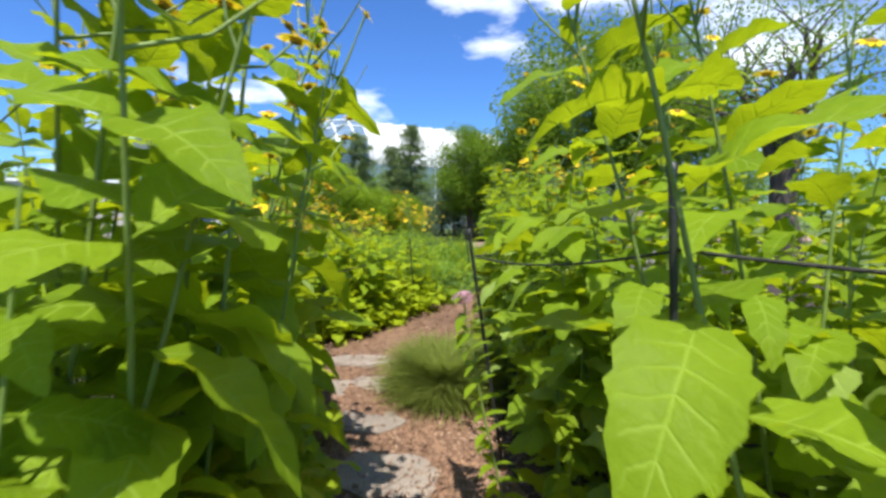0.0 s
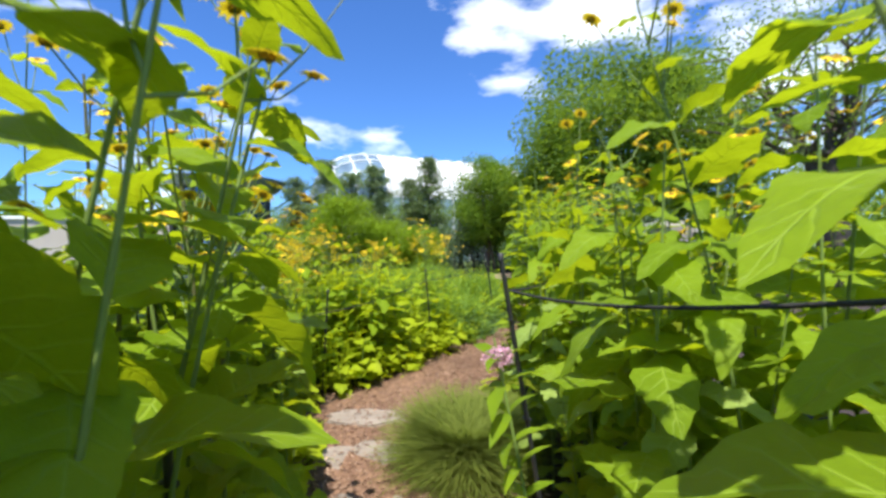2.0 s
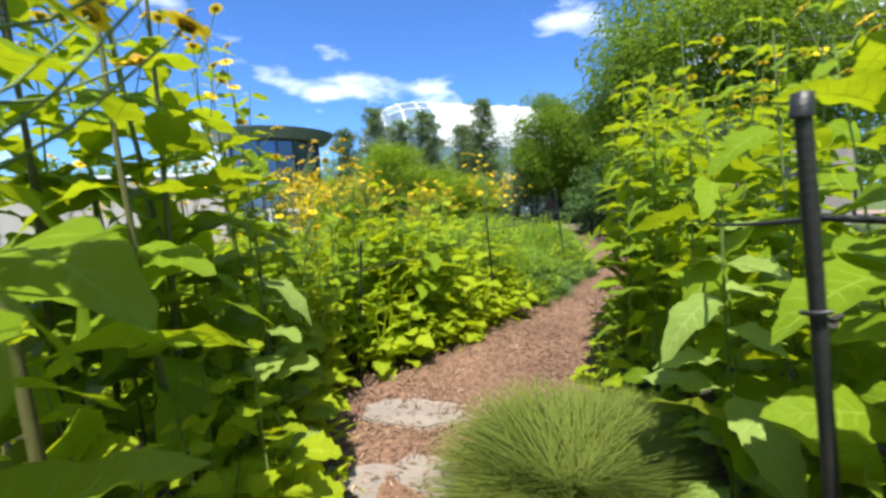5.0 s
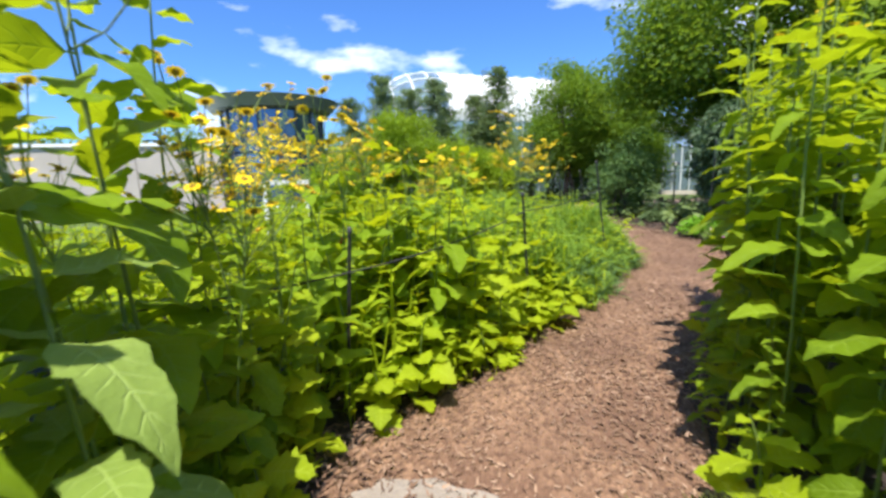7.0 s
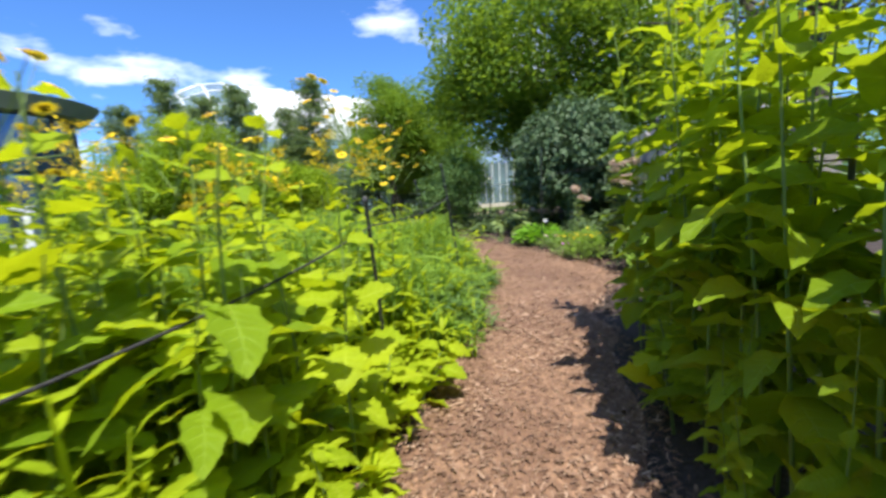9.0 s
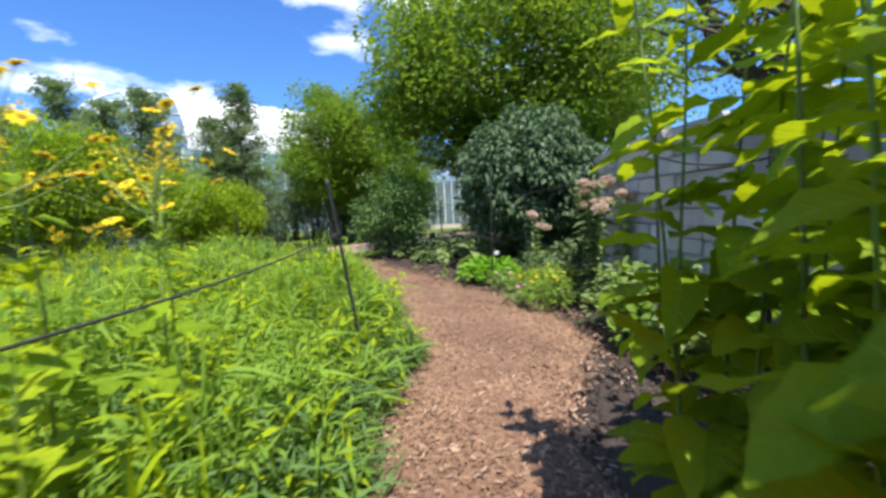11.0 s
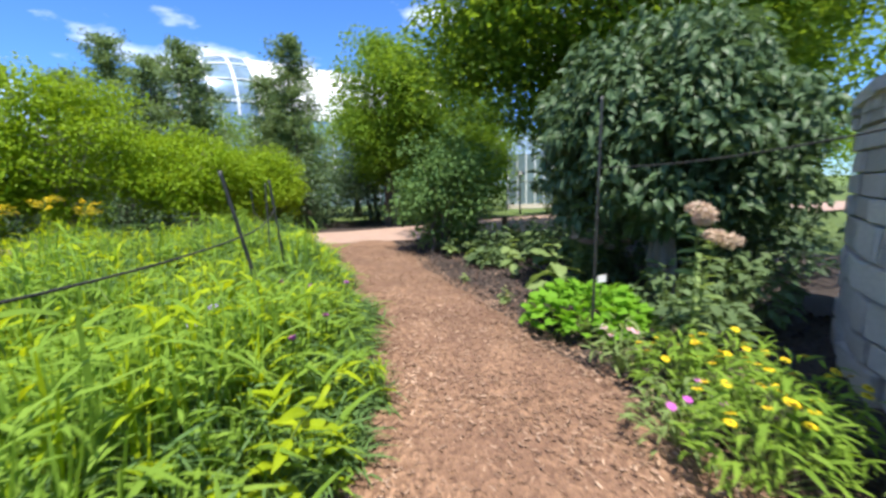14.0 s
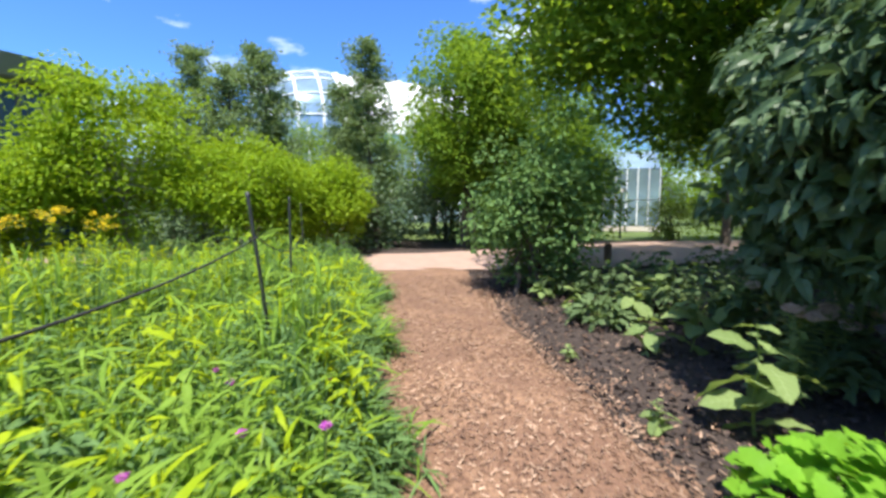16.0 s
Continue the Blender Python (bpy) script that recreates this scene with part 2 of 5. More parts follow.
def mulch_bed_material():
    m, n, l, p, out = shader("mulch_bed")
    co = n.new("ShaderNodeTexCoord")
    vo = n.new("ShaderNodeTexVoronoi")
    vo.inputs["Scale"].default_value = 42.0
    mp = n.new("ShaderNodeMapping")
    mp.inputs["Scale"].default_value = (1.0, 0.55, 1.0)
    l.new(co.outputs["Object"], mp.inputs["Vector"])
    l.new(mp.outputs["Vector"], vo.inputs["Vector"])
    sep = n.new("ShaderNodeSeparateColor")
    l.new(vo.outputs["Color"], sep.inputs[0])
    c = mixed(n, l, sep.outputs[0], (0.12, 0.062, 0.036), (0.30, 0.175, 0.105))
    c = mixed(n, l, noise_out(n, l, 1.3, 5.0, 0.4, 0.7), c, (0.15, 0.08, 0.05))
    l.new(c, p.inputs["Base Color"])
    p.inputs["Roughness"].default_value = 0.95
    bumped(n, l, p, vo.outputs["Distance"], 0.8, 0.02)
    return m


M_CHIP = mulch_material("wood_chip", (0.085, 0.043, 0.028), (0.23, 0.130, 0.080), (0.52, 0.36, 0.25))
M_CLOD = mulch_material("soil_clod", (0.022, 0.015, 0.013), (0.055, 0.038, 0.032), (0.13, 0.095, 0.075))
M_MULCH = mulch_bed_material()


def glass_material(name, tint, rough=0.06):
    m, n, l, p, out = shader(name)
    l.new(mixed(n, l, noise_out(n, l, 0.8, 3.0, 0.3, 0.7), tint, tuple(0.6 * v for v in tint)), p.inputs["Base Color"])
    p.inputs["Metallic"].default_value, p.inputs["Roughness"].default_value = 0.55, rough
    return m


M_DARKGLASS = glass_material("dark_glass", (0.13, 0.21, 0.33))
M_SKYGLASS = glass_material("pale_glass", (0.36, 0.50, 0.58), 0.12)


# ---- mesh helpers ----
def np_mesh(name, verts, quads, mats=(), slots=None, smooth=False, blade=None):
    """A mesh from arrays of places and of four-cornered faces."""
    me = bpy.data.meshes.new(name)
    verts, quads = np.asarray(verts, np.float32), np.asarray(quads, np.int32)
    me.vertices.add(len(verts))
    me.vertices.foreach_set("co", verts.ravel())
    me.loops.add(quads.size)
    me.loops.foreach_set("vertex_index", quads.ravel())
    me.polygons.add(len(quads))
    me.polygons.foreach_set("loop_start", np.arange(len(quads), dtype=np.int32) * quads.shape[1])
    if slots is not None:
        me.polygons.foreach_set("material_index", np.asarray(slots, np.int32))
    me.polygons.foreach_set("use_smooth", np.full(len(quads), smooth))
    for m in mats:
        me.materials.append(m)
    if blade is not None:
        steps = blade
        uv = np.stack([np.repeat(np.linspace(0, 1, steps), 3), np.tile([-1.0, 0.0, 1.0], steps), np.ones(3 * steps)], -1).astype(np.float32)
        at = me.attributes.new("blade", "FLOAT_VECTOR", "POINT")
        at.data.foreach_set("vector", np.tile(uv, (len(verts) // len(uv), 1)).ravel())
    me.update(calc_edges=True)
    return me


def piece(name, me, parent, m=None, label=""):
    ob = new(name, me)
    ob.parent = parent
    if m is not None:
        ob.matrix_basis = m
    return tagged(ob, label)


def part(name, bm, material, parent, label="", m=None, smooth=False):
    me = bpy.data.meshes.new(name)
    bm.to_mesh(me)
    bm.free()
    me.materials.append(material)
    if smooth:
        me.polygons.foreach_set("use_smooth", [True] * len(me.polygons))
    return piece(name, me, parent, m, label)


def tube_arrays(line, radii, sides=6):
    """Rings along a line: places and faces of a tapered tube."""
    line = np.asarray(line, float)
    n = len(line)
    along = np.gradient(line, axis=0)
    along /= np.linalg.norm(along, axis=1)[:, None] + 1e-9
    ref = np.where(np.abs(along[:, 2:3]) > 0.9, [[1.0, 0, 0]], [[0, 0, 1.0]])
    u = np.cross(along, ref)
    u /= np.linalg.norm(u, axis=1)[:, None] + 1e-9
    v = np.cross(along, u)
    a = np.arange(sides) * 2 * np.pi / sides
    ring = u[:, None] * np.cos(a)[None, :, None] + v[:, None] * np.sin(a)[None, :, None]
    verts = (line[:, None] + ring * np.asarray(radii, float)[:, None, None]).reshape(-1, 3)
    i, j = np.meshgrid(np.arange(n - 1), np.arange(sides), indexing="ij")
    k = (j + 1) % sides
    quads = np.stack([i * sides + j, i * sides + k, (i + 1) * sides + k, (i + 1) * sides + j], -1).reshape(-1, 4)
    return verts, quads


def joined(items):
    """Several (places, faces) in one."""
    vs, qs, at = [], [], 0
    for v, q in items:
        vs.append(v)
        qs.append(q + at)
        at += len(v)
    return np.concatenate(vs), np.concatenate(qs)


def leaf_template(width=0.5, droop=0.25, fold=0.12, serrate=0.06, steps=7, stalk=0.1, widest=0.38):
    """One blade along +x, one long: three points across, folded along the midrib, drooping to the tip."""
    s = np.linspace(0, 1, steps)
    body = np.clip((s - stalk) / (1 - stalk), 0, 1)
    half = 0.5 * width * (np.sin(np.pi * body ** (math.log(0.5) / math.log(widest))) ** 0.8)
    half = half * (1 + serrate * np.where(np.arange(steps) % 2, 1, -1)) + 0.012
    half[-1] = 0.004
    z = 0.18 * s - (0.18 + droop) * s**2
    x = s - 0.12 * droop * s**2
    verts = np.zeros((steps, 3, 3))
    wave = 0.035 * np.sin(s * 17 + 9 * droop) * (half > 0.03) if steps > 8 else 0 * s
    verts[:, 0] = np.stack([x, -half, z + fold * half * 2 + wave], 1)
    verts[:, 1] = np.stack([x, 0 * s, z], 1)
    verts[:, 2] = np.stack([x, half * 0.96, z + fold * half * 2 - wave], 1)
    i, j = np.meshgrid(np.arange(steps - 1), np.arange(2), indexing="ij")
    quads = np.stack([i * 3 + j, (i + 1) * 3 + j, (i + 1) * 3 + j + 1, i * 3 + j + 1], -1).reshape(-1, 4)
    return verts.reshape(-1, 3), quads


SIMPLE = (np.array([[0, 0, 0], [0.45, -0.28, 0.06], [1, 0, -0.12], [0.45, 0.28, 0.06]]), np.array([[0, 1, 2, 3]]))
SLIM = leaf_template(0.16, 0.35, 0.1, 0.0, 4, 0.02, 0.35)
BLADE = leaf_template(0.05, 0.5, 0.05, 0.0, 5, 0.0, 0.3)


def spread(template, base, yaw, pitch, roll, size):
    """Copies of a blade at many places: turned by roll, raised by pitch, then turned by yaw."""
    v, q = template
    n = len(base)
    cy, sy, cp, sp, cr, sr = np.cos(yaw), np.sin(yaw), np.cos(pitch), np.sin(pitch), np.cos(roll), np.sin(roll)
    ax = np.stack([cy * cp, sy * cp, sp], -1)
    ay0 = np.stack([-sy, cy, 0 * yaw], -1)
    az0 = np.cross(ax, ay0)
    ay, az = ay0 * cr[:, None] + az0 * sr[:, None], az0 * cr[:, None] - ay0 * sr[:, None]
    out = base[:, None] + size[:, None, None] * (v[None, :, :1] * ax[:, None] + v[None, :, 1:2] * ay[:, None] + v[None, :, 2:] * az[:, None])
    quads = (q[None] + (np.arange(n) * len(v))[:, None, None]).reshape(-1, 4)
    return out.reshape(-1, 3), quads


def box(bm, size, at=(0, 0, 0), turn=0.0):
    r = bmesh.ops.create_cube(bm, size=1.0, matrix=Matrix.Translation(at) @ Matrix.Rotation(turn, 4, "Z") @ Matrix.Diagonal((*size, 1)))
    return r["verts"]


def along(line, y):
    """x of a plan line at y."""
    return float(np.interp(y, [p[1] for p in line], [p[0] for p in line]))


# ---- the plan ----
LEFT_EDGE = [(-0.94, -8), (0.05, 1.82), (-0.42, 2.65), (-0.75, 3.5), (-1.05, 4.3), (-1.33, 5.1), (-1.4, 5.5), (-1.18, 5.75), (-0.95, 6.15), (-0.57, 6.7), (-0.35, 7.2), (-0.1, 8.0), (0.5, 9.5), (0.85, 10.9), (0.95, 13.7), (0.45, 15.5), (0.0, 17.0), (-0.9, 20.0), (-1.6, 21.5)]
RIGHT_EDGE = [(0.4, -8), (1.28, 1.27), (1.03, 2.2), (0.98, 2.9), (0.8, 3.9), (0.65, 5.9), (0.7, 6.6), (0.95, 7.1), (1.3, 7.9), (1.75, 9.3), (2.7, 10.4), (3.0, 11.0), (3.05, 12.0), (2.85, 13.0), (2.46, 14.4), (2.1, 16.0), (1.7, 17.0), (1.35, 18.8), (0.73, 21.5)]
LINE = [(0.81, -3.0), (0.66, 0.11), (0.6, 0.59), (0.59, 0.9), (0.5, 1.3), (0.39, 1.79), (0.34, 1.99), (-0.17, 3.42), (-0.41, 4.18), (-0.41, 4.98), (-0.3, 5.41), (0.4, 6.8), (0.92, 8.0), (1.38, 9.7), (1.45, 12.6)]


def off_line(x, y):
    """Distance from the line walked."""
    best = 9.0
    for (ax, ay), (bx, by) in zip(LINE, LINE[1:]):
        t = max(0.0, min(1.0, ((x - ax) * (bx - ax) + (y - ay) * (by - ay)) / ((bx - ax) ** 2 + (by - ay) ** 2)))
        best = min(best, math.hypot(x - ax - t * (bx - ax), y - ay - t * (by - ay)))
    return best


# ---- ground ----
g_s = np.concatenate([np.linspace(-900, -40, 12), np.linspace(-36, 60, 97), np.linspace(70, 1500, 14)])
gx, gy = np.meshgrid(g_s, g_s, indexing="ij")
rng = np.random.default_rng(3)
gz = -0.02 + 0.012 * np.sin(gx * 2.3 + gy) + 0.01 * np.sin(gy * 3.1 - gx)
n_g = len(g_s)
ii, jj = np.meshgrid(np.arange(n_g - 1), np.arange(n_g - 1), indexing="ij")
gq = np.stack([ii * n_g + jj, (ii + 1) * n_g + jj, (ii + 1) * n_g + jj + 1, ii * n_g + jj + 1], -1).reshape(-1, 4)
tagged(new("ground", np_mesh("ground", np.stack([gx, gy, gz], -1).reshape(-1, 3), gq, [M_LAWN], smooth=True)), "rough mown grass around the garden", "ground", kind="structure")

bed_v = []
bed_y = np.linspace(-6, 30, 61)
bed_u = np.linspace(-9, 9, 31)
for y in bed_y:
    mid = 0.5 * (along(LEFT_EDGE, y) + along(RIGHT_EDGE, y))
    bed_v += [(mid + u, y, 0.012 + 0.012 * math.sin(2.9 * u + 1.7 * y) + 0.008 * math.sin(5.3 * y - 2 * u) - (0.05 if abs(u) > 8.9 else 0)) for u in bed_u]
ii, jj = np.meshgrid(np.arange(60), np.arange(30), indexing="ij")
tagged(new("planting_bed", np_mesh("planting_bed", bed_v, np.stack([ii * 31 + jj, ii * 31 + jj + 1, (ii + 1) * 31 + jj + 1, (ii + 1) * 31 + jj], -1).reshape(-1, 4), [M_SOIL], smooth=True)),
       "dark bare garden soil of the planting beds", "soil", kind="structure")

ys = np.linspace(-8, 22.0, 151)
rows_v = []
for y in ys:
    a, b = along(LEFT_EDGE, y) - 0.08, along(RIGHT_EDGE, y) + 0.08
    for k in range(9):
        u = k / 8
        edge = min(u, 1 - u)
        wob = 0.06 * math.sin(y * 5.1 + k) if k in (0, 8) else 0
        rows_v.append((a + (b - a) * u + wob, y, 0.038 + 0.010 * math.sin(y * 3 + u * 7) - (0.05 if k in (0, 8) else 0.0) + 0.02 * min(1, edge * 4)))
ii, jj = np.meshgrid(np.arange(150), np.arange(8), indexing="ij")
path = tagged(new("path", np_mesh("path", rows_v, np.stack([ii * 9 + jj, ii * 9 + jj + 1, (ii + 1) * 9 + jj + 1, (ii + 1) * 9 + jj], -1).reshape(-1, 4), [M_MULCH], smooth=True)),
              "garden path of reddish brown wood chip mulch", "path", kind="structure")
cross_v, cross_q = [], []
CROSS = [(-16, 20.5, 1.3), (-8, 21.8, 1.3), (-1, 23.2, 1.6), (3, 24.6, 2.4), (7, 26.6, 2.8), (14, 28.5, 2.4), (30, 32, 2.0)]
for x, y, w in CROSS:
    cross_v += [(x, y - w, 0.06), (x, y + w, 0.06)]
cross_q = [(2 * k, 2 * k + 2, 2 * k + 3, 2 * k + 1) for k in range(len(CROSS) - 1)]
tagged(new("path_across", np_mesh("path_across", cross_v, cross_q, [M_ROAD])), "pale pinkish gravel path across the garden", "path", kind="structure")

# loose chips on the path
n_c = 52000
cy = rng.uniform(1.5, 21.0, n_c) ** 1.0
ca, cb = np.interp(cy, [p[1] for p in LEFT_EDGE], [p[0] for p in LEFT_EDGE]), np.interp(cy, [p[1] for p in RIGHT_EDGE], [p[0] for p in RIGHT_EDGE])
cx = ca - 0.12 + (cb - ca + 0.24) * rng.random(n_c)
spill = rng.random(n_c) < 0.16
cx = np.where(spill & (cy > 9.5), cb - 0.15 + 1.5 * rng.random(n_c) ** 2.2, cx)
cx = np.where((rng.random(n_c) < 0.05) & (cy > 8.5), ca - 0.35 * rng.random(n_c), cx)
chip_v, chip_q = spread((np.array([[0, -0.13, 0], [1, -0.10, 0.02], [0.95, 0.12, 0.03], [0.03, 0.15, 0.02]]), np.array([[0, 1, 2, 3]])),
                        np.stack([cx, cy, rng.uniform(0.055, 0.078, n_c)], -1), rng.uniform(0, 6.3, n_c), rng.normal(0, 0.2, n_c), rng.normal(0, 0.35, n_c), rng.uniform(0.014, 0.052, n_c))
tagged(new("wood_chips", np_mesh("wood_chips", chip_v, chip_q, [M_CHIP])), "loose reddish brown wood chips on the path", "mulch", kind="stuff")


# clods and litter on the bare soil
n_k = 9000
ky = rng.uniform(9.0, 22.0, n_k)
kx = np.interp(ky, [p[1] for p in RIGHT_EDGE], [p[0] for p in RIGHT_EDGE]) + 0.02 + 3.2 * rng.random(n_k) ** 1.2
clod = leaf_template(0.8, 0.5, 0.35, 0.1, 4, 0.0, 0.5)
cl_v, cl_q = spread(clod, np.stack([kx, ky, rng.uniform(0.015, 0.035, n_k)], -1), rng.uniform(0, 6.3, n_k), rng.normal(0, 0.5, n_k), rng.normal(0, 0.6, n_k), rng.uniform(0.015, 0.07, n_k))
tagged(new("soil_clods", np_mesh("soil_clods", cl_v, cl_q, [M_CLOD])), "dark crumbly soil clods and leaf litter", "soil", kind="stuff")


def flagstone(x, y, rx, ry, turn, seed):
    r = random.Random(seed)
    bm = bmesh.new()
    n = 19
    base = [bm.verts.new((rx * math.cos(a) * (k := r.uniform(0.74, 1.12)), ry * math.sin(a) * k, 0)) for a in [2 * math.pi * i / n for i in range(n)]]
    f = bm.faces.new(base)
    up = bmesh.ops.extrude_face_region(bm, geom=[f])
    top = [v for v in up["geom"] if isinstance(v, bmesh.types.BMVert)]
    bmesh.ops.translate(bm, verts=top, vec=(0, 0, 0.055))
    bmesh.ops.bevel(bm, geom=[e for e in bm.edges if all(v in top for v in e.verts)], offset=0.015, segments=2, affect="EDGES")
    for v in bm.verts:
        v.co.z += 0.006 * math.sin(v.co.x * 11 + seed) * (v.co.z > 0.02)
    bmesh.ops.recalc_face_normals(bm, faces=bm.faces)
    me = bpy.data.meshes.new("flagstone")
    bm.to_mesh(me)
    bm.free()
    me.materials.append(M_STONE)
    ob = new("flagstone", me)
    ob.matrix_basis = pose(x, y, 0.011, r.uniform(-1.5, 1.5), r.uniform(-1.5, 1.5), turn)
    tagged(ob, "flat pale grey flagstone set in the mulch path", "stepping stone", "stepping stones of the path")


for k, s in enumerate([(0.22, 2.1, 0.38, 0.28, 20), (0.05, 2.85, 0.44, 0.30, -10), (-0.28, 3.55, 0.38, 0.24, 15), (-0.5, 4.25, 0.36, 0.28, 10), (-0.68, 5.05, 0.44, 0.24, 5)]):
    flagstone(*s, k + 2)


# ---- fence ----
def fence_post(x, y, h, top=(0.0, 0.0), label="thin black steel fence post beside the path"):
    """A thin round post with a cap and rope hooks; top: how far its head leans away."""
    root = tagged(new("fence_post"), label, "fence post", "fence posts along the path")
    root.location = (x, y, 0)
    pts = np.array([(top[0] * s, top[1] * s, -0.05 + (h + 0.05) * s) for s in np.linspace(0, 1, 5)])
    v, q = tube_arrays(pts, [0.0115 if y < 8 else 0.013] * 5, 8)
    piece("shaft", np_mesh("shaft", v, q, [M_POST], smooth=True), root)
    v, q = tube_arrays(pts[-1] + np.array([(0, 0, -0.02), (0, 0, 0.012), (0, 0, 0.016)]), [0.0145, 0.0145, 0.002], 8)
    piece("cap", np_mesh("cap", v, q, [M_POST], smooth=True), root)
    for hk in (0.55, 0.82):
        c = pts[0] + (pts[-1] - pts[0]) * hk
        a = np.linspace(0, 1.6 * math.pi, 8)
        v, q = tube_arrays(c + np.stack([0.02 * np.cos(a), 0.02 * np.sin(a), 0.004 * a], 1), [0.004] * 8, 5)
        piece("hook", np_mesh("hook", v, q, [M_POST], smooth=True), root)
    return root


def rope(points, sag=0.05, radius=0.0055):
    line = []
    for a, b in zip(points, points[1:]):
        a, b = np.array(a, float), np.array(b, float)
        for s in np.linspace(0, 1, 13)[: 12]:
            line.append(a + (b - a) * s - np.array([0, 0, sag * 4 * s * (1 - s)]))
    line.append(np.array(points[-1], float))
    v, q = tube_arrays(np.array(line), [radius] * len(line), 6)
    tagged(new("rope", np_mesh("rope", v, q, [M_ROPE], smooth=True)), "thin black rope strung between the fence posts", "rope", "ropes of the fence")


LEFT_POSTS = [(-0.94, -0.68, 1.5, -0.03, 0, 1.18), (-0.17, 1.84, 1.45, -0.03, 0.0, 1.12), (-2.6, 4.4, 1.3, 0, 0, 1.0), (-1.45, 5.7, 1.25, 0.12, -0.05, 1.0), (-0.45, 7.8, 1.36, -0.06, -0.25, 1.2), 
              (0.56, 10.43, 1.7, -0.22, -0.08, 1.3), (0.52, 13.18, 1.6, -0.31, -0.14, 1.2), (-0.08, 15.2, 1.58, -0.13, -0.08, 1.3), (-0.97, 17.07, 1.58, 0.02, 0.01, 1.0), (-2.4, 20.4, 1.5, -0.06, 0, 1.0)]
RIGHT_POSTS = [(2.44, -0.29, 2.0, 0, 0, 1.79), (1.27, 1.29, 1.93, -0.09, 0.03, 1.71), (0.86, 3.04, 1.69, -0.25, -0.12, 1.53), (1.35, 6.4, 1.6, 0, 0, 1.4), (2.3, 8.4, 1.9, 0.0, 0, 1.6), (2.87, 9.75, 2.06, -0.03, 0.03, 1.76),
               (3.5, 11.9, 1.9, 0.03, 0, 1.7), (2.92, 13.85, 2.15, 0.03, -0.03, 1.6)]
for side in (LEFT_POSTS, RIGHT_POSTS):
    for x, y, h, tx, ty, tied in side:
        fence_post(x, y, h, (tx, ty))
    for a, b in zip(side, side[1:]):
        rope([(p[0] + p[3] * p[5] / p[2] + 0.018, p[1] + p[4] * p[5] / p[2], p[5]) for p in (a, b)], 0.05)

# ---- plants ----
CUP = [leaf_template(0.46, d, f, 0.07, 13, 0.10) for d, f in ((0.12, 0.10), (0.32, 0.16), (0.55, 0.06), (0.2, -0.04))]
OVAL = [leaf_template(0.44, d, 0.14, 0.05, 9, 0.08) for d in (0.15, 0.4)]
LOBED = [leaf_template(0.72, d, 0.1, 0.17, 13, 0.15, 0.42) for d in (0.1, 0.35)]


def leaf_meshes(name, templates, material):
    return [np_mesh(name, v, q, [material], smooth=True, blade=len(v) // 3) for v, q in templates]


def flower_arrays(r=0.035, petals=11):
    a = np.arange(petals) * 2 * np.pi / petals
    v, q = spread(leaf_template(0.36, 0.2, 0.05, 0, 4, 0.05, 0.5), np.zeros((petals, 3)), a, np.full(petals, 0.15), 0 * a, np.full(petals, r))
    dv, dq = tube_arrays(np.array([(0, 0, -0.15 * r), (0, 0, 0.12 * r), (0, 0, 0.3 * r)]), [0.30 * r, 0.34 * r, 0.05 * r], 8)
    return v, q, dv, dq


def flower_mesh(r, petal, disc):
    v, q, dv, dq = flower_arrays(r)
    allv, allq = joined([(v, q), (dv, dq)])
    return np_mesh("flower", allv, allq, [petal, disc], [0] * len(q) + [1] * len(dq))


YELLOW_FLOWER = flower_mesh(0.044, M_YELLOW, M_DISC)
PINK_FLOWER = flower_mesh(0.035, M_PINK, M_DISC)
SMALL_YELLOW = flower_mesh(0.03, M_YELLOW, M_DISC)
MAGENTA_FLOWER = flower_mesh(0.03, M_MAGENTA, M_MAGENTA)


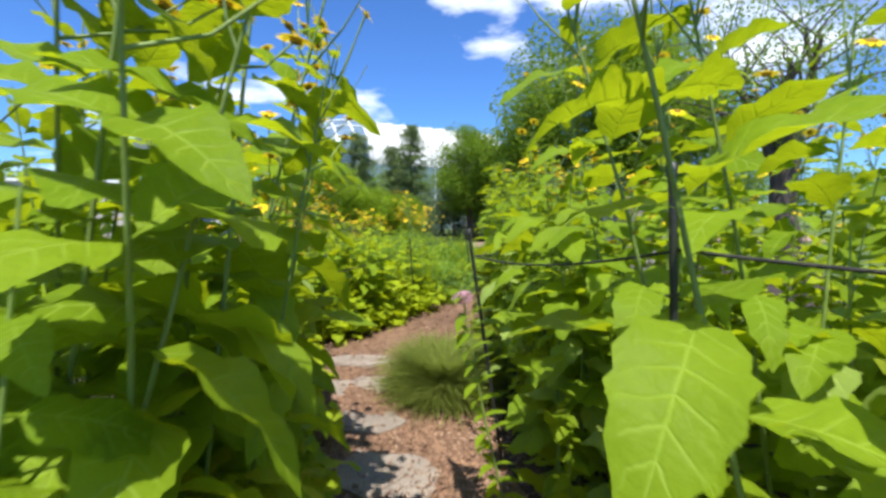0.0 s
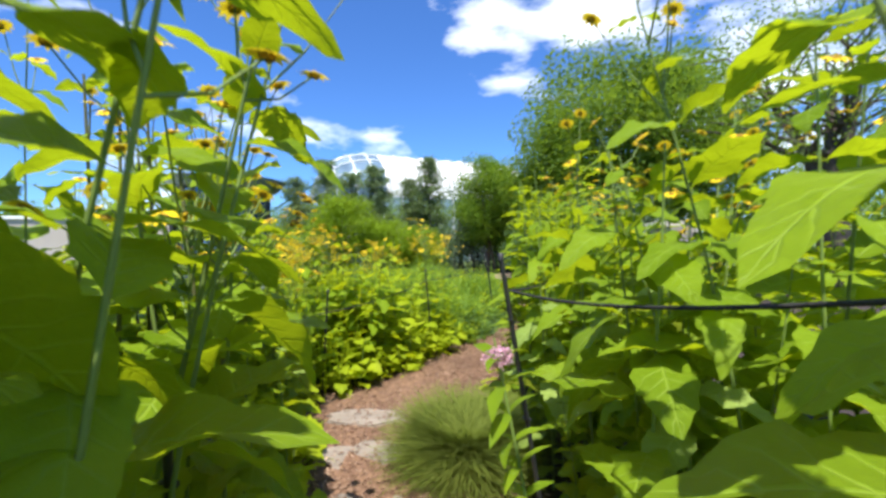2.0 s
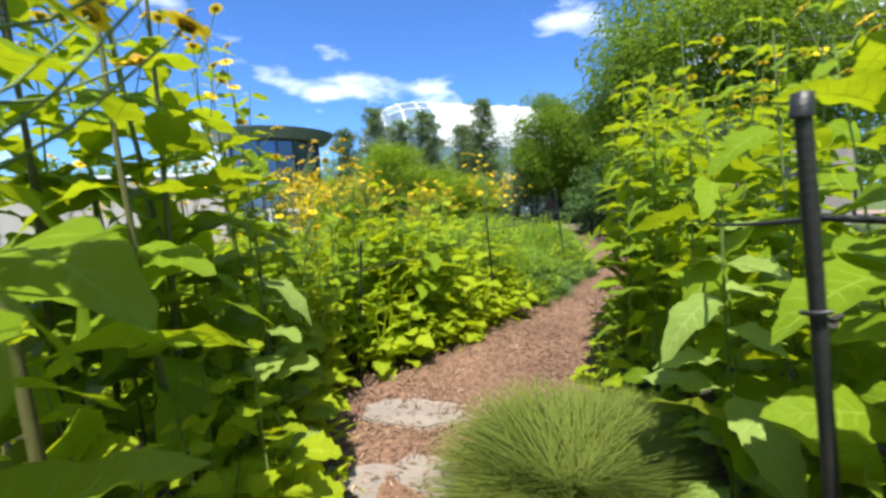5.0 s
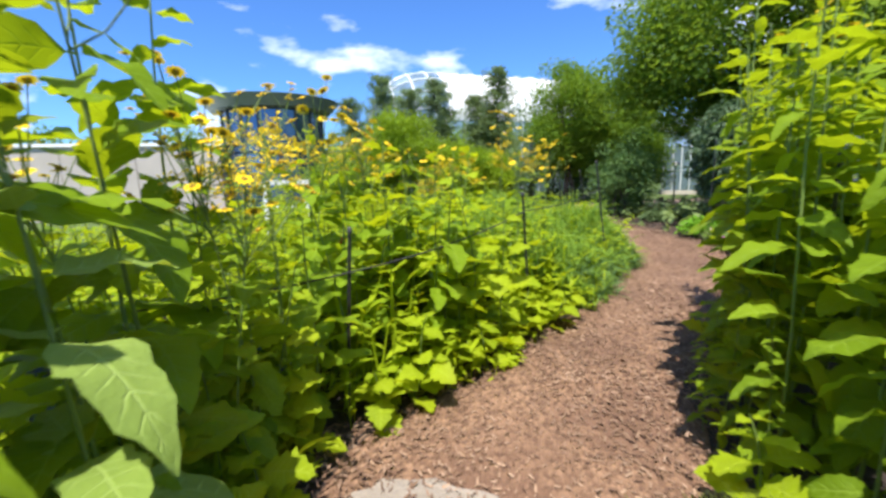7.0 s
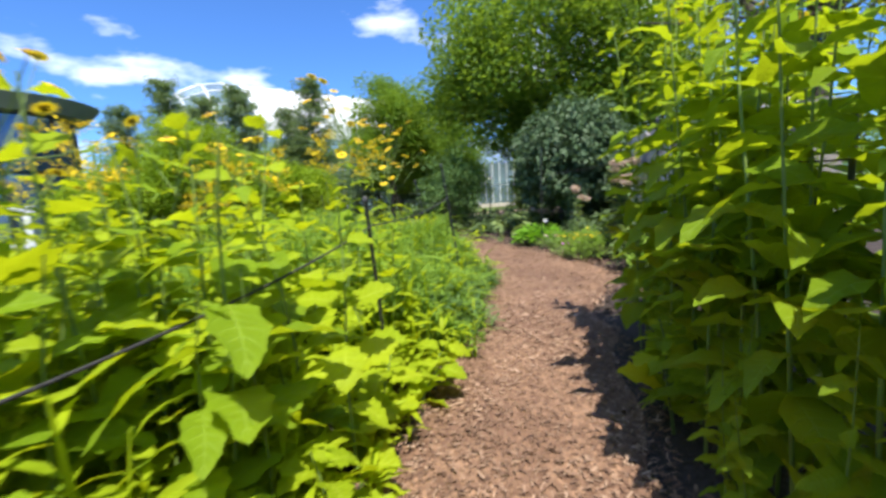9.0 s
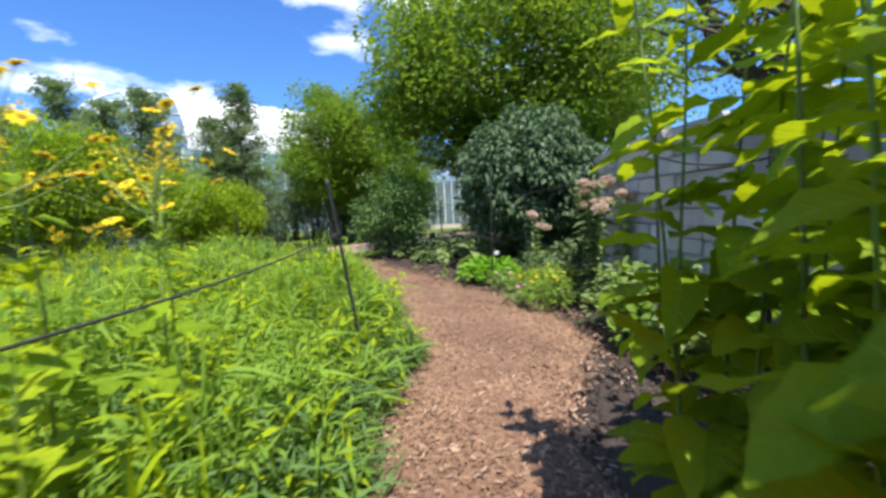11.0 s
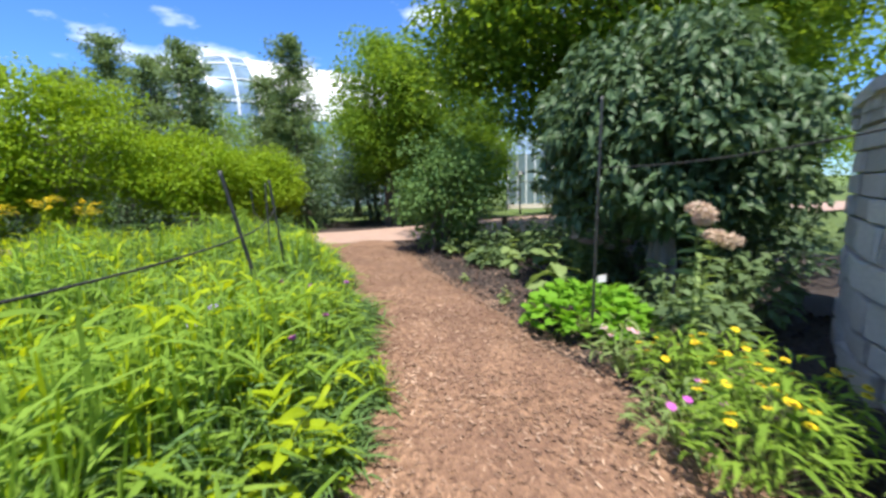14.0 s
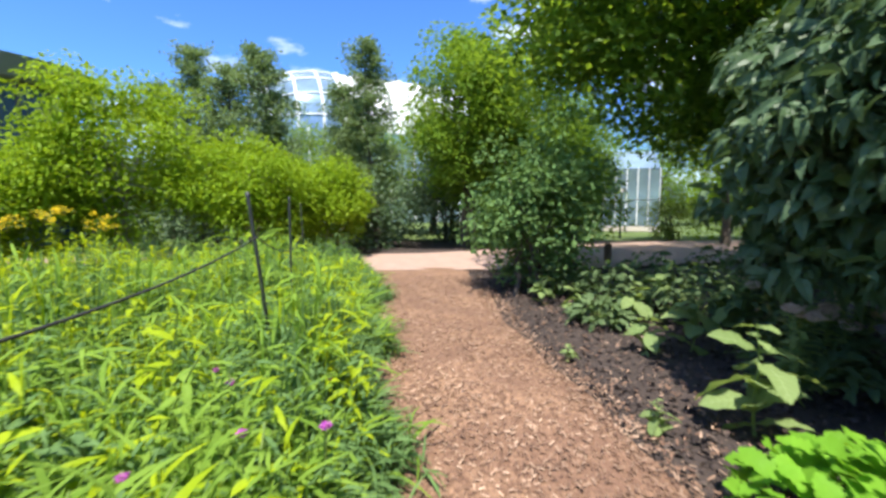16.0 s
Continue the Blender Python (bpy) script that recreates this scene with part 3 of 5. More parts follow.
def stalk_plant(kind, label, seed, height, leaf, meshes, templates, material, nodes=11, apart_leaves=True, flowers=0, lean=0.12, bloom=None, low=0.12, stem_mat=None, stem_r=0.008, category="plant"):
    """A tall upright herb: one stalk, leaf pairs up it, each pair turned from the last, and flowers on branchlets at the head."""
    r = np.random.default_rng(seed)
    root = tagged(new(kind), label, category)
    s = np.linspace(0, 1, 7)
    bend = r.uniform(-lean, lean, 2)
    line = np.stack([bend[0] * s**2 + 0.012 * np.sin(s * 7 + seed), bend[1] * s**2, height * s], 1)
    tubes = [tube_arrays(line, stem_r * (1.15 - 0.75 * s), 6)]
    pos = lambda f: np.array([np.interp(f, s, line[:, k]) for k in range(3)])  # noqa: E731
    spots = []
    turn = r.uniform(0, 6.3)
    for k in range(nodes):
        f = low + (0.97 - low) * k / (nodes - 1)
        size = leaf * (0.55 + 0.75 * math.sin(math.pi * min(1, 0.22 + 0.72 * f)) ** 1.0) * r.uniform(0.8, 1.15) * (1.0 if f < 0.85 else 0.65)
        for side in (0, math.pi):
            spots.append((pos(f), turn + side + r.normal(0, 0.25), r.normal(0.12, 0.28), r.normal(0, 0.3), size * r.uniform(0.85, 1.1), r.integers(len(templates))))
        turn += math.pi / 2 + r.normal(0, 0.2)
    heads = []
    for k in range(flowers):
        a, f = r.uniform(0, 6.3), r.uniform(0.82, 1.0)
        p0 = pos(f)
        p1 = p0 + np.array([math.cos(a), math.sin(a), 0]) * r.uniform(0.06, 0.22 if flowers < 20 else 0.42) + (0, 0, r.uniform(0.12, 0.38 if flowers < 20 else 0.6))
        twig = tube_arrays(np.array([p0, 0.5 * (p0 + p1) + (0, 0, -0.03), p1]), [0.004, 0.003, 0.0025], 5)
        if flowers < 20:
            tubes.append(twig)
        else:
            piece("branch", np_mesh("branch", *twig, [stem_mat or M_STEM], smooth=True), root)
        heads.append((p1, a, r.uniform(-0.7, 0.9)))
    v, q = joined(tubes)
    piece("stem", np_mesh("stem", v, q, [stem_mat or M_STEM], smooth=True), root)
    if apart_leaves:
        for p, yaw, pitch, roll, size, t in spots:
            m = Matrix.Translation(p) @ Matrix.Rotation(yaw, 4, "Z") @ Matrix.Rotation(-pitch, 4, "Y") @ Matrix.Rotation(roll, 4, "X") @ Matrix.Diagonal((size, size, size, 1))
            piece("leaf", meshes[t], root, m)
    else:
        groups = []
        for t in range(len(templates)):
            mine = [sp for sp in spots if sp[5] == t]
            if mine:
                groups.append(spread(templates[t], np.array([sp[0] for sp in mine]), *[np.array([sp[k] for sp in mine]) for k in (1, 2, 3, 4)]))
        v, q = joined(groups)
        piece("foliage", np_mesh("foliage", v, q, [material], smooth=True, blade=len(templates[0][0]) // 3), root)
    for p, a, tip in heads:
        piece("flower", bloom or YELLOW_FLOWER, root, Matrix.Translation(p) @ Matrix.Rotation(a, 4, "Z") @ Matrix.Rotation(tip, 4, "Y"))
    return root


def place(ob, x, y, turn=0.0, size=1.0, tip=(0, 0), group=""):
    c = copy_thing(ob, pose(x, y, 0, tip[0], tip[1], turn) @ Matrix.Diagonal((size, size, size, 1)))
    if group:
        c["group"] = group
    # leaves that would hang in the way are not there: they have been brushed aside
    if off_line(x, y) < 0.8:
        for o in c.children:
            w = c.matrix_basis @ o.matrix_basis @ Vector((0.7, 0, -0.1) if o.name.startswith("leaf") else (0, 0, 0))
            if o.name.split(".")[0] in ("leaf", "flower") and (off_line(w.x, w.y) < 0.27 and 0.9 < w.z < 2.06 or off_line(w.x, w.y) < 0.2 and w.z > 0.35):
                bpy.data.objects.remove(o)
    return c


def drop_master(ob):
    for o in (*ob.children_recursive, ob):
        bpy.data.objects.remove(o)


CUP_MESH, LIME_MESH, DARK_MESH = leaf_meshes("leaf", CUP, M_CUP), leaf_meshes("leaf", LOBED, M_LIME), leaf_meshes("leaf", OVAL, M_DARKER)
PALE_MESH = leaf_meshes("leaf", CUP, M_CUP_PALE)
TALL = "tall green cup plant with large toothed leaves"
tall_apart = [stalk_plant("cup_plant", TALL + (" and yellow flowers" if f else ""), 10 + k, h, lf, (PALE_MESH if k == 2 else CUP_MESH), CUP, M_CUP, 12, True, f)
              for k, (h, lf, f) in enumerate(((2.3, 0.30, 4), (2.0, 0.30, 0), (1.75, 0.28, 0), (2.5, 0.28, 6)))]
tall_far = [stalk_plant("cup_plant", TALL + (" and yellow flowers" if f else ""), 30 + k, h, lf, None, CUP, (M_CUP, M_DARKER, M_LIME)[k % 3], 16, False, f)
            for k, (h, lf, f) in enumerate(((2.4, 0.31, 3), (2.2, 0.30, 0), (1.9, 0.28, 2), (2.5, 0.29, 5)))]
hedge_near = [stalk_plant("cup_plant", "tall leafy green perennial in a dense stand", 50 + k, h, lf, DARK_MESH if k else CUP_MESH, OVAL if k else CUP, M_DARKER, 15, True, 0, 0.1)
              for k, (h, lf) in enumerate(((2.45, 0.25), (2.35, 0.24), (2.15, 0.25)))]
lime_low = [stalk_plant("low_plant", "low lime green plant with lobed leaves", 70 + k, h, lf, LIME_MESH, LOBED, M_LIME, 6, True, 0, 0.15, None, 0.25)
            for k, (h, lf) in enumerate(((0.45, 0.21), (0.62, 0.2), (0.34, 0.18)))]
lime_mid = [stalk_plant("sunflower_plant", "bright green leafy plant about chest high", 80 + k, h, lf, LIME_MESH if k % 2 else CUP_MESH, LOBED if k % 2 else CUP, M_LIME, 9, True, f, 0.15)
            for k, (h, lf, f) in enumerate(((1.35, 0.24, 0), (1.5, 0.23, 0), (1.15, 0.22, 0)))]
lime_mid_far = [stalk_plant("sunflower_plant", "bright green leafy plant about chest high", 90 + k, h, lf, None, (LOBED, CUP, OVAL)[k], (M_LIME, M_CUP, M_LIME)[k], 10, False, f, 0.15)
                for k, (h, lf, f) in enumerate(((1.4, 0.23, 0), (1.65, 0.24, 3), (1.25, 0.21, 0)))]
tall_bare = [stalk_plant("cup_plant", "tall cup plant with a thick brown stem and large leaves", 150 + k, h, lf, CUP_MESH, CUP, M_CUP, 8, True, f, 0.1, None, 0.4, M_STEM_DK, 0.017)
             for k, (h, lf, f) in enumerate(((2.5, 0.36, 0), (2.7, 0.34, 6)))]
HERB = [leaf_template(0.27, d, 0.1, 0.03, 7, 0.04, 0.4) for d in (0.2, 0.5)]
meadow_herb = [stalk_plant("meadow_plant", "leafy light green meadow plant by the fence", 170 + k, h, 0.15, None, HERB, (M_MEADOW, M_MEADOW_B, M_LIME)[k], 11, False, 0, 0.2) for k, h in enumerate((0.72, 0.62, 0.85))]
spray = [stalk_plant("tall_sunflower", "tall slender plant topped with many yellow daisy flowers", 140 + k, h, 0.2, None, CUP, M_CUP, 11, False, 20, 0.2) for k, h in enumerate((1.75, 1.9))]
masters = spray + meadow_herb + tall_bare + tall_apart + tall_far + hedge_near + lime_low + lime_mid + lime_mid_far

rp = random.Random(11)


def scatter(kinds, n, y0, y1, side, near, far, clear=0.45, size=(0.85, 1.15), tip=5, gap=0.16, group="", taken=None):
    """n plants in the strip from near to far beyond one edge of the path."""
    done = [] if taken is None else taken
    tries = 0
    made = 0
    while made < n and tries < n * 25:
        tries += 1
        y = rp.uniform(y0, y1)
        d = near + (far - near) * rp.random()
        x = along(LEFT_EDGE, y) - d if side < 0 else along(RIGHT_EDGE, y) + d
        if off_line(x, y) < clear or any((x - a) ** 2 + (y - b) ** 2 < gap**2 for a, b in done):
            continue
        done.append((x, y))
        place(rp.choice(kinds), x, y, rp.uniform(0, 360), rp.uniform(*size), (rp.uniform(-tip, tip), rp.uniform(-tip, tip)), group)
        made += 1
    return done


STAND = "stand of tall perennials"
# beds beside the first stretch
used = scatter(tall_apart, 16, 0.0, 1.4, -1, 0.0, 0.8, 0.42, gap=0.13, group=STAND)
scatter(tall_far, 40, -1.6, 1.7, -1, 0.6, 2.8, 0.7, gap=0.18, group=STAND, taken=used)
for k, (x, y, t) in enumerate([(-0.81, 2.86, 20), (-1.12, 3.49, 100), (-1.25, 3.65, 200), (-1.35, 2.9, 40), (-1.75, 3.6, 160), (-1.6, 3.1, 300), (-2.0, 3.9, 10), (-1.6, 3.4, 250), (-1.5, 3.95, 75)]):
    place(tall_bare[k % 2], x, y, t, rp.uniform(0.95, 1.05), (rp.uniform(-4, 4), rp.uniform(-3, 5)), STAND)
scatter(lime_mid, 20, 2.4, 4.7, -1, 0.0, 0.7, 0.42, (0.45, 0.75), 8, 0.12, STAND, used)
scatter(lime_low, 32, 2.2, 5.4, -1, 0.0, 0.5, 0.40, gap=0.1, group="low plants at the path edge", taken=used)
usedr = scatter(tall_apart[:3], 28, 0.3, 4.5, 1, 0.02, 0.8, 0.42, gap=0.13, group=STAND)
scatter(hedge_near, 7, 4.3, 5.7, 1, 0.12, 0.55, 0.5, (0.9, 1.05), 4, 0.15, group=STAND, taken=usedr)
scatter(tall_far, 66, -1.0, 5.6, 1, 0.6, 3.4, 0.7, gap=0.18, group=STAND, taken=usedr)
scatter(hedge_near, 10, 1.7, 5.4, 1, 0.05, 0.5, 0.42, (0.35, 0.6), group=STAND, taken=usedr)
# hedge on the far side of the bend
usedh = scatter(hedge_near, 25, 5.7, 8.3, 1, 0.1, 0.6, 0.55, (0.92, 1.12), 4, 0.13, group=STAND, taken=usedr)
scatter(tall_far[:2], 18, 5.6, 8.2, 1, 0.5, 1.4, 0.7, (0.95, 1.15), 4, 0.18, group=STAND, taken=usedh)
scatter(hedge_near, 8, 5.3, 8.2, 1, -0.02, 0.25, 0.5, (0.3, 0.5), 8, 0.14, group=STAND, taken=usedh)
scatter(lime_low, 12, 5.0, 8.2, 1, -0.05, 0.2, 0.5, group="low plants at the path edge", taken=usedh)
for x, y, t in [(-1.63, 2.13, 30), (-1.82, 2.48, 120), (-1.96, 2.89, 220), (-1.55, 1.73, 300), (-2.09, 3.35, 80), (-1.3, 1.99, 330), (-1.76, 3.88, 60), (-1.7, 4.6, 150), (-2.0, 3.73, 280), (-1.85, 4.95, 20)]:
    place(rp.choice(tall_far), x, y, t, rp.uniform(1.05, 1.15), (rp.uniform(-4, 4), rp.uniform(-4, 4)), STAND)
for k, (x, y, t, z) in enumerate([(-1.08, 4.0, 110, 0.95), (-1.25, 4.2, 200, 0.9), (-1.4, 4.45, 310, 0.95), (-1.5, 4.05, 140, 1.0), (-1.35, 3.75, 250, 1.0)]):
    place(tall_apart[(2, 3, 0, 3, 0)[k]], x, y, t, z, (rp.uniform(-3, 3), rp.uniform(-1, 4)), STAND)
for x, y, t, z in [(-0.58, 2.72, 30, 0.6), (-0.72, 3.0, 130, 0.68), (-0.82, 3.25, 250, 0.62), (-0.62, 2.45, 80, 0.7), (-0.98, 3.5, 200, 0.7), (-1.1, 3.8, 340, 0.7), (-1.2, 4.2, 160, 0.65), (-0.95, 3.1, 290, 0.8)]:
    place(lime_mid[1], x, y, t, z, (rp.uniform(-5, 5), rp.uniform(-5, 5)), STAND)
# stalks that lean in over the first stretch
for x, y, lean, t, s in [(-0.5, 0.91, 10, 8, 1.12), (-0.61, 1.15, 11, -20, 1.12), (-0.23, 1.34, 9, 15, 1.0), (-0.32, 1.65, 10, 40, 1.05), (-0.44, 1.52, 12, -10, 1.1), (-0.35, 0.75, 13, 25, 1.1), (-0.08, 1.0, 4, 60, 1.15), (-0.15, 1.3, 5, 140, 1.1), (-0.35, 2.2, 4, 200, 1.1), (-0.5, 2.45, 3, 320, 1.08), (-0.3, 1.1, 14, -35, 1.08), (-0.55, 1.85, 12, 10, 1.1), (1.45, 0.95, 11, 190, 1.1), (1.5, 1.3, 12, 150, 1.12), (1.74, 1.45, 9, 170, 1.1), (1.67, 1.91, 9, 200, 1.1), (1.54, 2.37, 8, 160, 1.05)]:
    place(tall_apart[rp.choice((0, 3))], x, y, t, s, (0, lean), STAND)
for x, y, t, k, s in [(-1.05, 6.6, 30, 0, 1.2), (-1.15, 6.85, 150, 1, 1.15), (-1.4, 6.9, 270, 0, 1.25), (-1.4, 6.55, 80, 1, 1.2), (-0.85, 7.05, 200, 2, 1.3), (-1.6, 7.2, 10, 0, 1.25), (-1.15, 7.3, 120, 1, 1.2), (-1.65, 6.3, 300, 0, 1.2)]:
    place(lime_mid[k], x, y, t, s, (rp.uniform(-4, 4), rp.uniform(-4, 4)), STAND)
# open side of the bend
usedl = scatter(lime_low, 18, 5.0, 8.4, -1, 0.0, 0.35, 0.45, gap=0.12, group="low plants at the path edge")
scatter(lime_mid, 23, 4.8, 8.2, -1, 0.1, 0.9, 0.5, (0.75, 1.1), 7, 0.13, STAND, usedl)
scatter(lime_mid_far, 70, 4.6, 8.8, -1, 0.8, 3.0, 0.6, (0.85, 1.15), 7, 0.16, STAND, usedl)
for x, y, t, s in [(-2.0, 6.2, 20, 1.0), (-2.35, 6.5, 140, 1.05), (-1.75, 6.75, 260, 0.95), (-2.6, 5.9, 80, 1.0), (-0.75, 8.3, 10, 0.95), (-0.35, 8.9, 70, 0.9), (-1.45, 4.75, 30, 0.8), (-1.5, 5.0, 200, 0.82), (-0.3, 2.0, 100, 1.02), (-0.65, 2.5, 10, 1.05), (1.85, 3.35, 190, 0.9), (-1.75, 4.6, 120, 0.8)]:
    place(rp.choice(spray), x, y, t, s, (rp.uniform(-4, 4), rp.uniform(-4, 4)), "tall yellow flowers")


scatter(meadow_herb, 90, 8.8, 15.5, -1, 0.15, 2.6, 0.6, (0.75, 1.15), 14, 0.16, "meadow plants")


def goldenrod(x, y, h, seed):
    """A slender stalk with narrow leaves and arching yellow plumes."""
    r = np.random.default_rng(seed)
    root = tagged(new("goldenrod"), "goldenrod with arching bright yellow plumes", "plant", "goldenrods behind the path")
    root.location = (x, y, 0)
    n = 60
    f = r.uniform(0.1, 0.85, n)
    v, q = spread(SLIM, np.stack([0 * f, 0 * f, f * h], -1), r.uniform(0, 6.3, n), r.uniform(-0.1, 0.6, n), r.normal(0, 0.3, n), r.uniform(0.1, 0.17, n))
    piece("foliage", np_mesh("foliage", v, q, [M_LIME], smooth=True), root)
    tubes = [tube_arrays(np.array([(0, 0, 0), (0.01, 0, h * 0.5), (0, 0, h)]), [0.006, 0.005, 0.003], 5)]
    for k in range(9):
        base = []
        a, s = r.uniform(0, 6.3), np.linspace(0, 1, 5)
        reach = r.uniform(0.12, 0.28)
        arm = np.stack([np.cos(a) * reach * s, np.sin(a) * reach * s, h * r.uniform(0.82, 1.0) + 0.16 * s - 0.1 * s**2], 1)
        tubes.append(tube_arrays(arm, [0.003] * 5, 4))
        for t in r.uniform(0.15, 1, 42):
            base.append([np.interp(t, s, arm[:, c]) for c in range(3)] + r.normal(0, 0.018, 3))
        base = np.array(base)
        m = len(base)
        v, q = spread(SIMPLE, base, r.uniform(0, 6.3, m), r.uniform(-0.3, 1.2, m), r.uniform(-1, 1, m), r.uniform(0.015, 0.032, m))
        tagged(piece("plume", np_mesh("plume", v, q, [M_YELLOW]), root), kind="stuff")
    v, q = joined(tubes)
    piece("stem", np_mesh("stem", v, q, [M_STEM], smooth=True), root)


for k, (x, y, h) in enumerate([(-2.0, 7.7, 1.75), (-1.6, 8.1, 1.6), (-2.4, 8.2, 1.9), (-1.2, 8.5, 1.7), (-0.9, 9.0, 1.9), (-1.7, 9.0, 1.8), (-2.9, 7.4, 1.8), (-0.5, 9.4, 1.85), (-2.2, 6.9, 1.9), (-3.1, 8.6, 1.8), (-1.5, 5.2, 1.75), (-1.7, 5.45, 1.9), (-1.65, 4.9, 1.7), (-4.7, 17.6, 1.5), (-4.3, 17.9, 1.35), (-5.3, 17.4, 1.4)]):
    goldenrod(x, y, h, 200 + k)


def meadow(name, label, n, inside, height, template, material, seed, per=9, leaf=(0.08, 0.16)):
    """Many thin upright stems, each with narrow leaves up it, as one sheet of growth."""
    r = np.random.default_rng(seed)
    xy = []
    while len(xy) < n:
        p = inside(r)
        if p is not None:
            xy.append(p)
    xy = np.array(xy)
    rim = np.array([np.clip(0.45 + (along(LEFT_EDGE, p[1]) - p[0]) / 0.7, 0.4, 1.0) for p in xy])
    h = rim * np.array([height(*p) for p in xy]) * r.uniform(0.6, 1.2, n) * (1 + 0.28 * np.sin(xy[:, 0] * 2.1 + 1.3 * np.sin(xy[:, 1] * 1.7)))
    tip = r.normal(0, 0.12, (n, 2)) * h[:, None]
    f = r.uniform(0.12, 1.0, (n, per))
    base = np.stack([xy[:, 0, None] + tip[:, 0, None] * f**2, xy[:, 1, None] + tip[:, 1, None] * f**2, h[:, None] * f], -1).reshape(-1, 3)
    m = len(base)
    v, q = spread(template, base, r.uniform(0, 6.3, m), r.normal(0.55, 0.3, m), r.normal(0, 0.4, m), r.uniform(*leaf, m))
    sv, sq = spread(leaf_template(0.012, 0.0, 0.0, 0, 3, 0, 0.4), np.column_stack([xy, np.zeros(n)]), np.arctan2(tip[:, 1], tip[:, 0]), np.pi / 2 - np.hypot(*tip.T) / h * 0.8, 0 * h, h)
    v, q = joined([(v, q), (sv, sq)])
    return tagged(new(name, np_mesh(name, v, q, [material], smooth=True)), label, "meadow", kind="stuff")


def left_strip(y0, y1, width):
    def inside(r):
        y = r.uniform(y0, y1)
        wob = 0.12 * math.sin(3.1 * y) + 0.08 * math.sin(7.7 * y + 1) + r.normal(0, 0.09)
        return along(LEFT_EDGE, y) - width * r.random() ** 1.3 + wob - 0.05, y
    return inside


meadow("meadow_herbs", "thick bright green meadow herbs with narrow leaves", 7000, left_strip(8.2, 14.5, 4.2), lambda x, y: 0.62, SLIM, M_MEADOW, 5, 11, (0.06, 0.135))
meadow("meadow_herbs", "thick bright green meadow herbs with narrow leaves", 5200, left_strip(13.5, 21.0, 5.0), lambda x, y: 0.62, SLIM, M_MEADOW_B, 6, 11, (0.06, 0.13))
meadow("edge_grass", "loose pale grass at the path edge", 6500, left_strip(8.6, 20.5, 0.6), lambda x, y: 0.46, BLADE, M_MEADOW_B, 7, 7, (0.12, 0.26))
meadow("meadow_herbs", "light green meadow behind the fence", 5200, left_strip(4.0, 20.0, 11.0), lambda x, y: 0.7, SLIM, M_LIME, 8, 7, (0.12, 0.22))


meadow("meadow_grass", "wispy tall pale green grass among the meadow herbs", 1300, left_strip(8.6, 20.0, 3.6), lambda x, y: 0.78, BLADE, M_MEADOW, 9, 6, (0.2, 0.4))


def tuft(x, y, r0, h, seed):
    r = np.random.default_rng(seed)
    n = 13000
    thin = leaf_template(0.0042, 0.7, 0.02, 0, 5, 0, 0.25)
    thin[0][:, 1] *= 0.3
    a = r.uniform(0, 6.3, n)
    d = 0.12 * np.sqrt(r.random(n))
    v, q = spread(thin, np.stack([d * np.cos(a), d * np.sin(a), 0 * a], -1), a + r.normal(0, 0.6, n), np.clip(r.normal(1.22, 0.3, n), 0.45, 1.57), r.normal(0, 0.7, n), r.uniform(0.45, 1.15, n) * h)
    root = tagged(new("ornamental_grass"), "rounded tuft of fine yellowish green grass on the path edge", "grass")
    root.location = (x, y, 0)
    piece("blades", np_mesh("blades", v, q, [M_GRASSY], smooth=True), root)
    v, q = tube_arrays(np.array([(0, 0, -0.02), (0, 0, 0.05), (0, 0, 0.09)]), [0.11, 0.10, 0.03], 10)
    piece("crown_base", np_mesh("crown_base", v, q, [M_STEM_DK], smooth=True), root)


tuft(0.34, 4.2, 0.38, 0.55, 1)
tuft(0.62, 4.75, 0.27, 0.36, 2)


def cluster_head(name, parent, at, r0, flat, material, n, seed, size=0.016):
    """A rounded head of many tiny florets."""
    r = np.random.default_rng(seed)
    d = r.normal(0, 1, (n, 3))
    d /= np.linalg.norm(d, axis=1)[:, None]
    p = np.array(at) + d * (r0, r0, r0 * flat) * r.uniform(0.75, 1.05, (n, 1))
    v, q = spread(SIMPLE, p, r.uniform(0, 6.3, n), r.uniform(-0.2, 1.2, n), r.uniform(-1, 1, n), r.uniform(0.7, 1.3, n) * size)
    return tagged(piece(name, np_mesh(name, v, q, [material]), parent), kind="stuff")


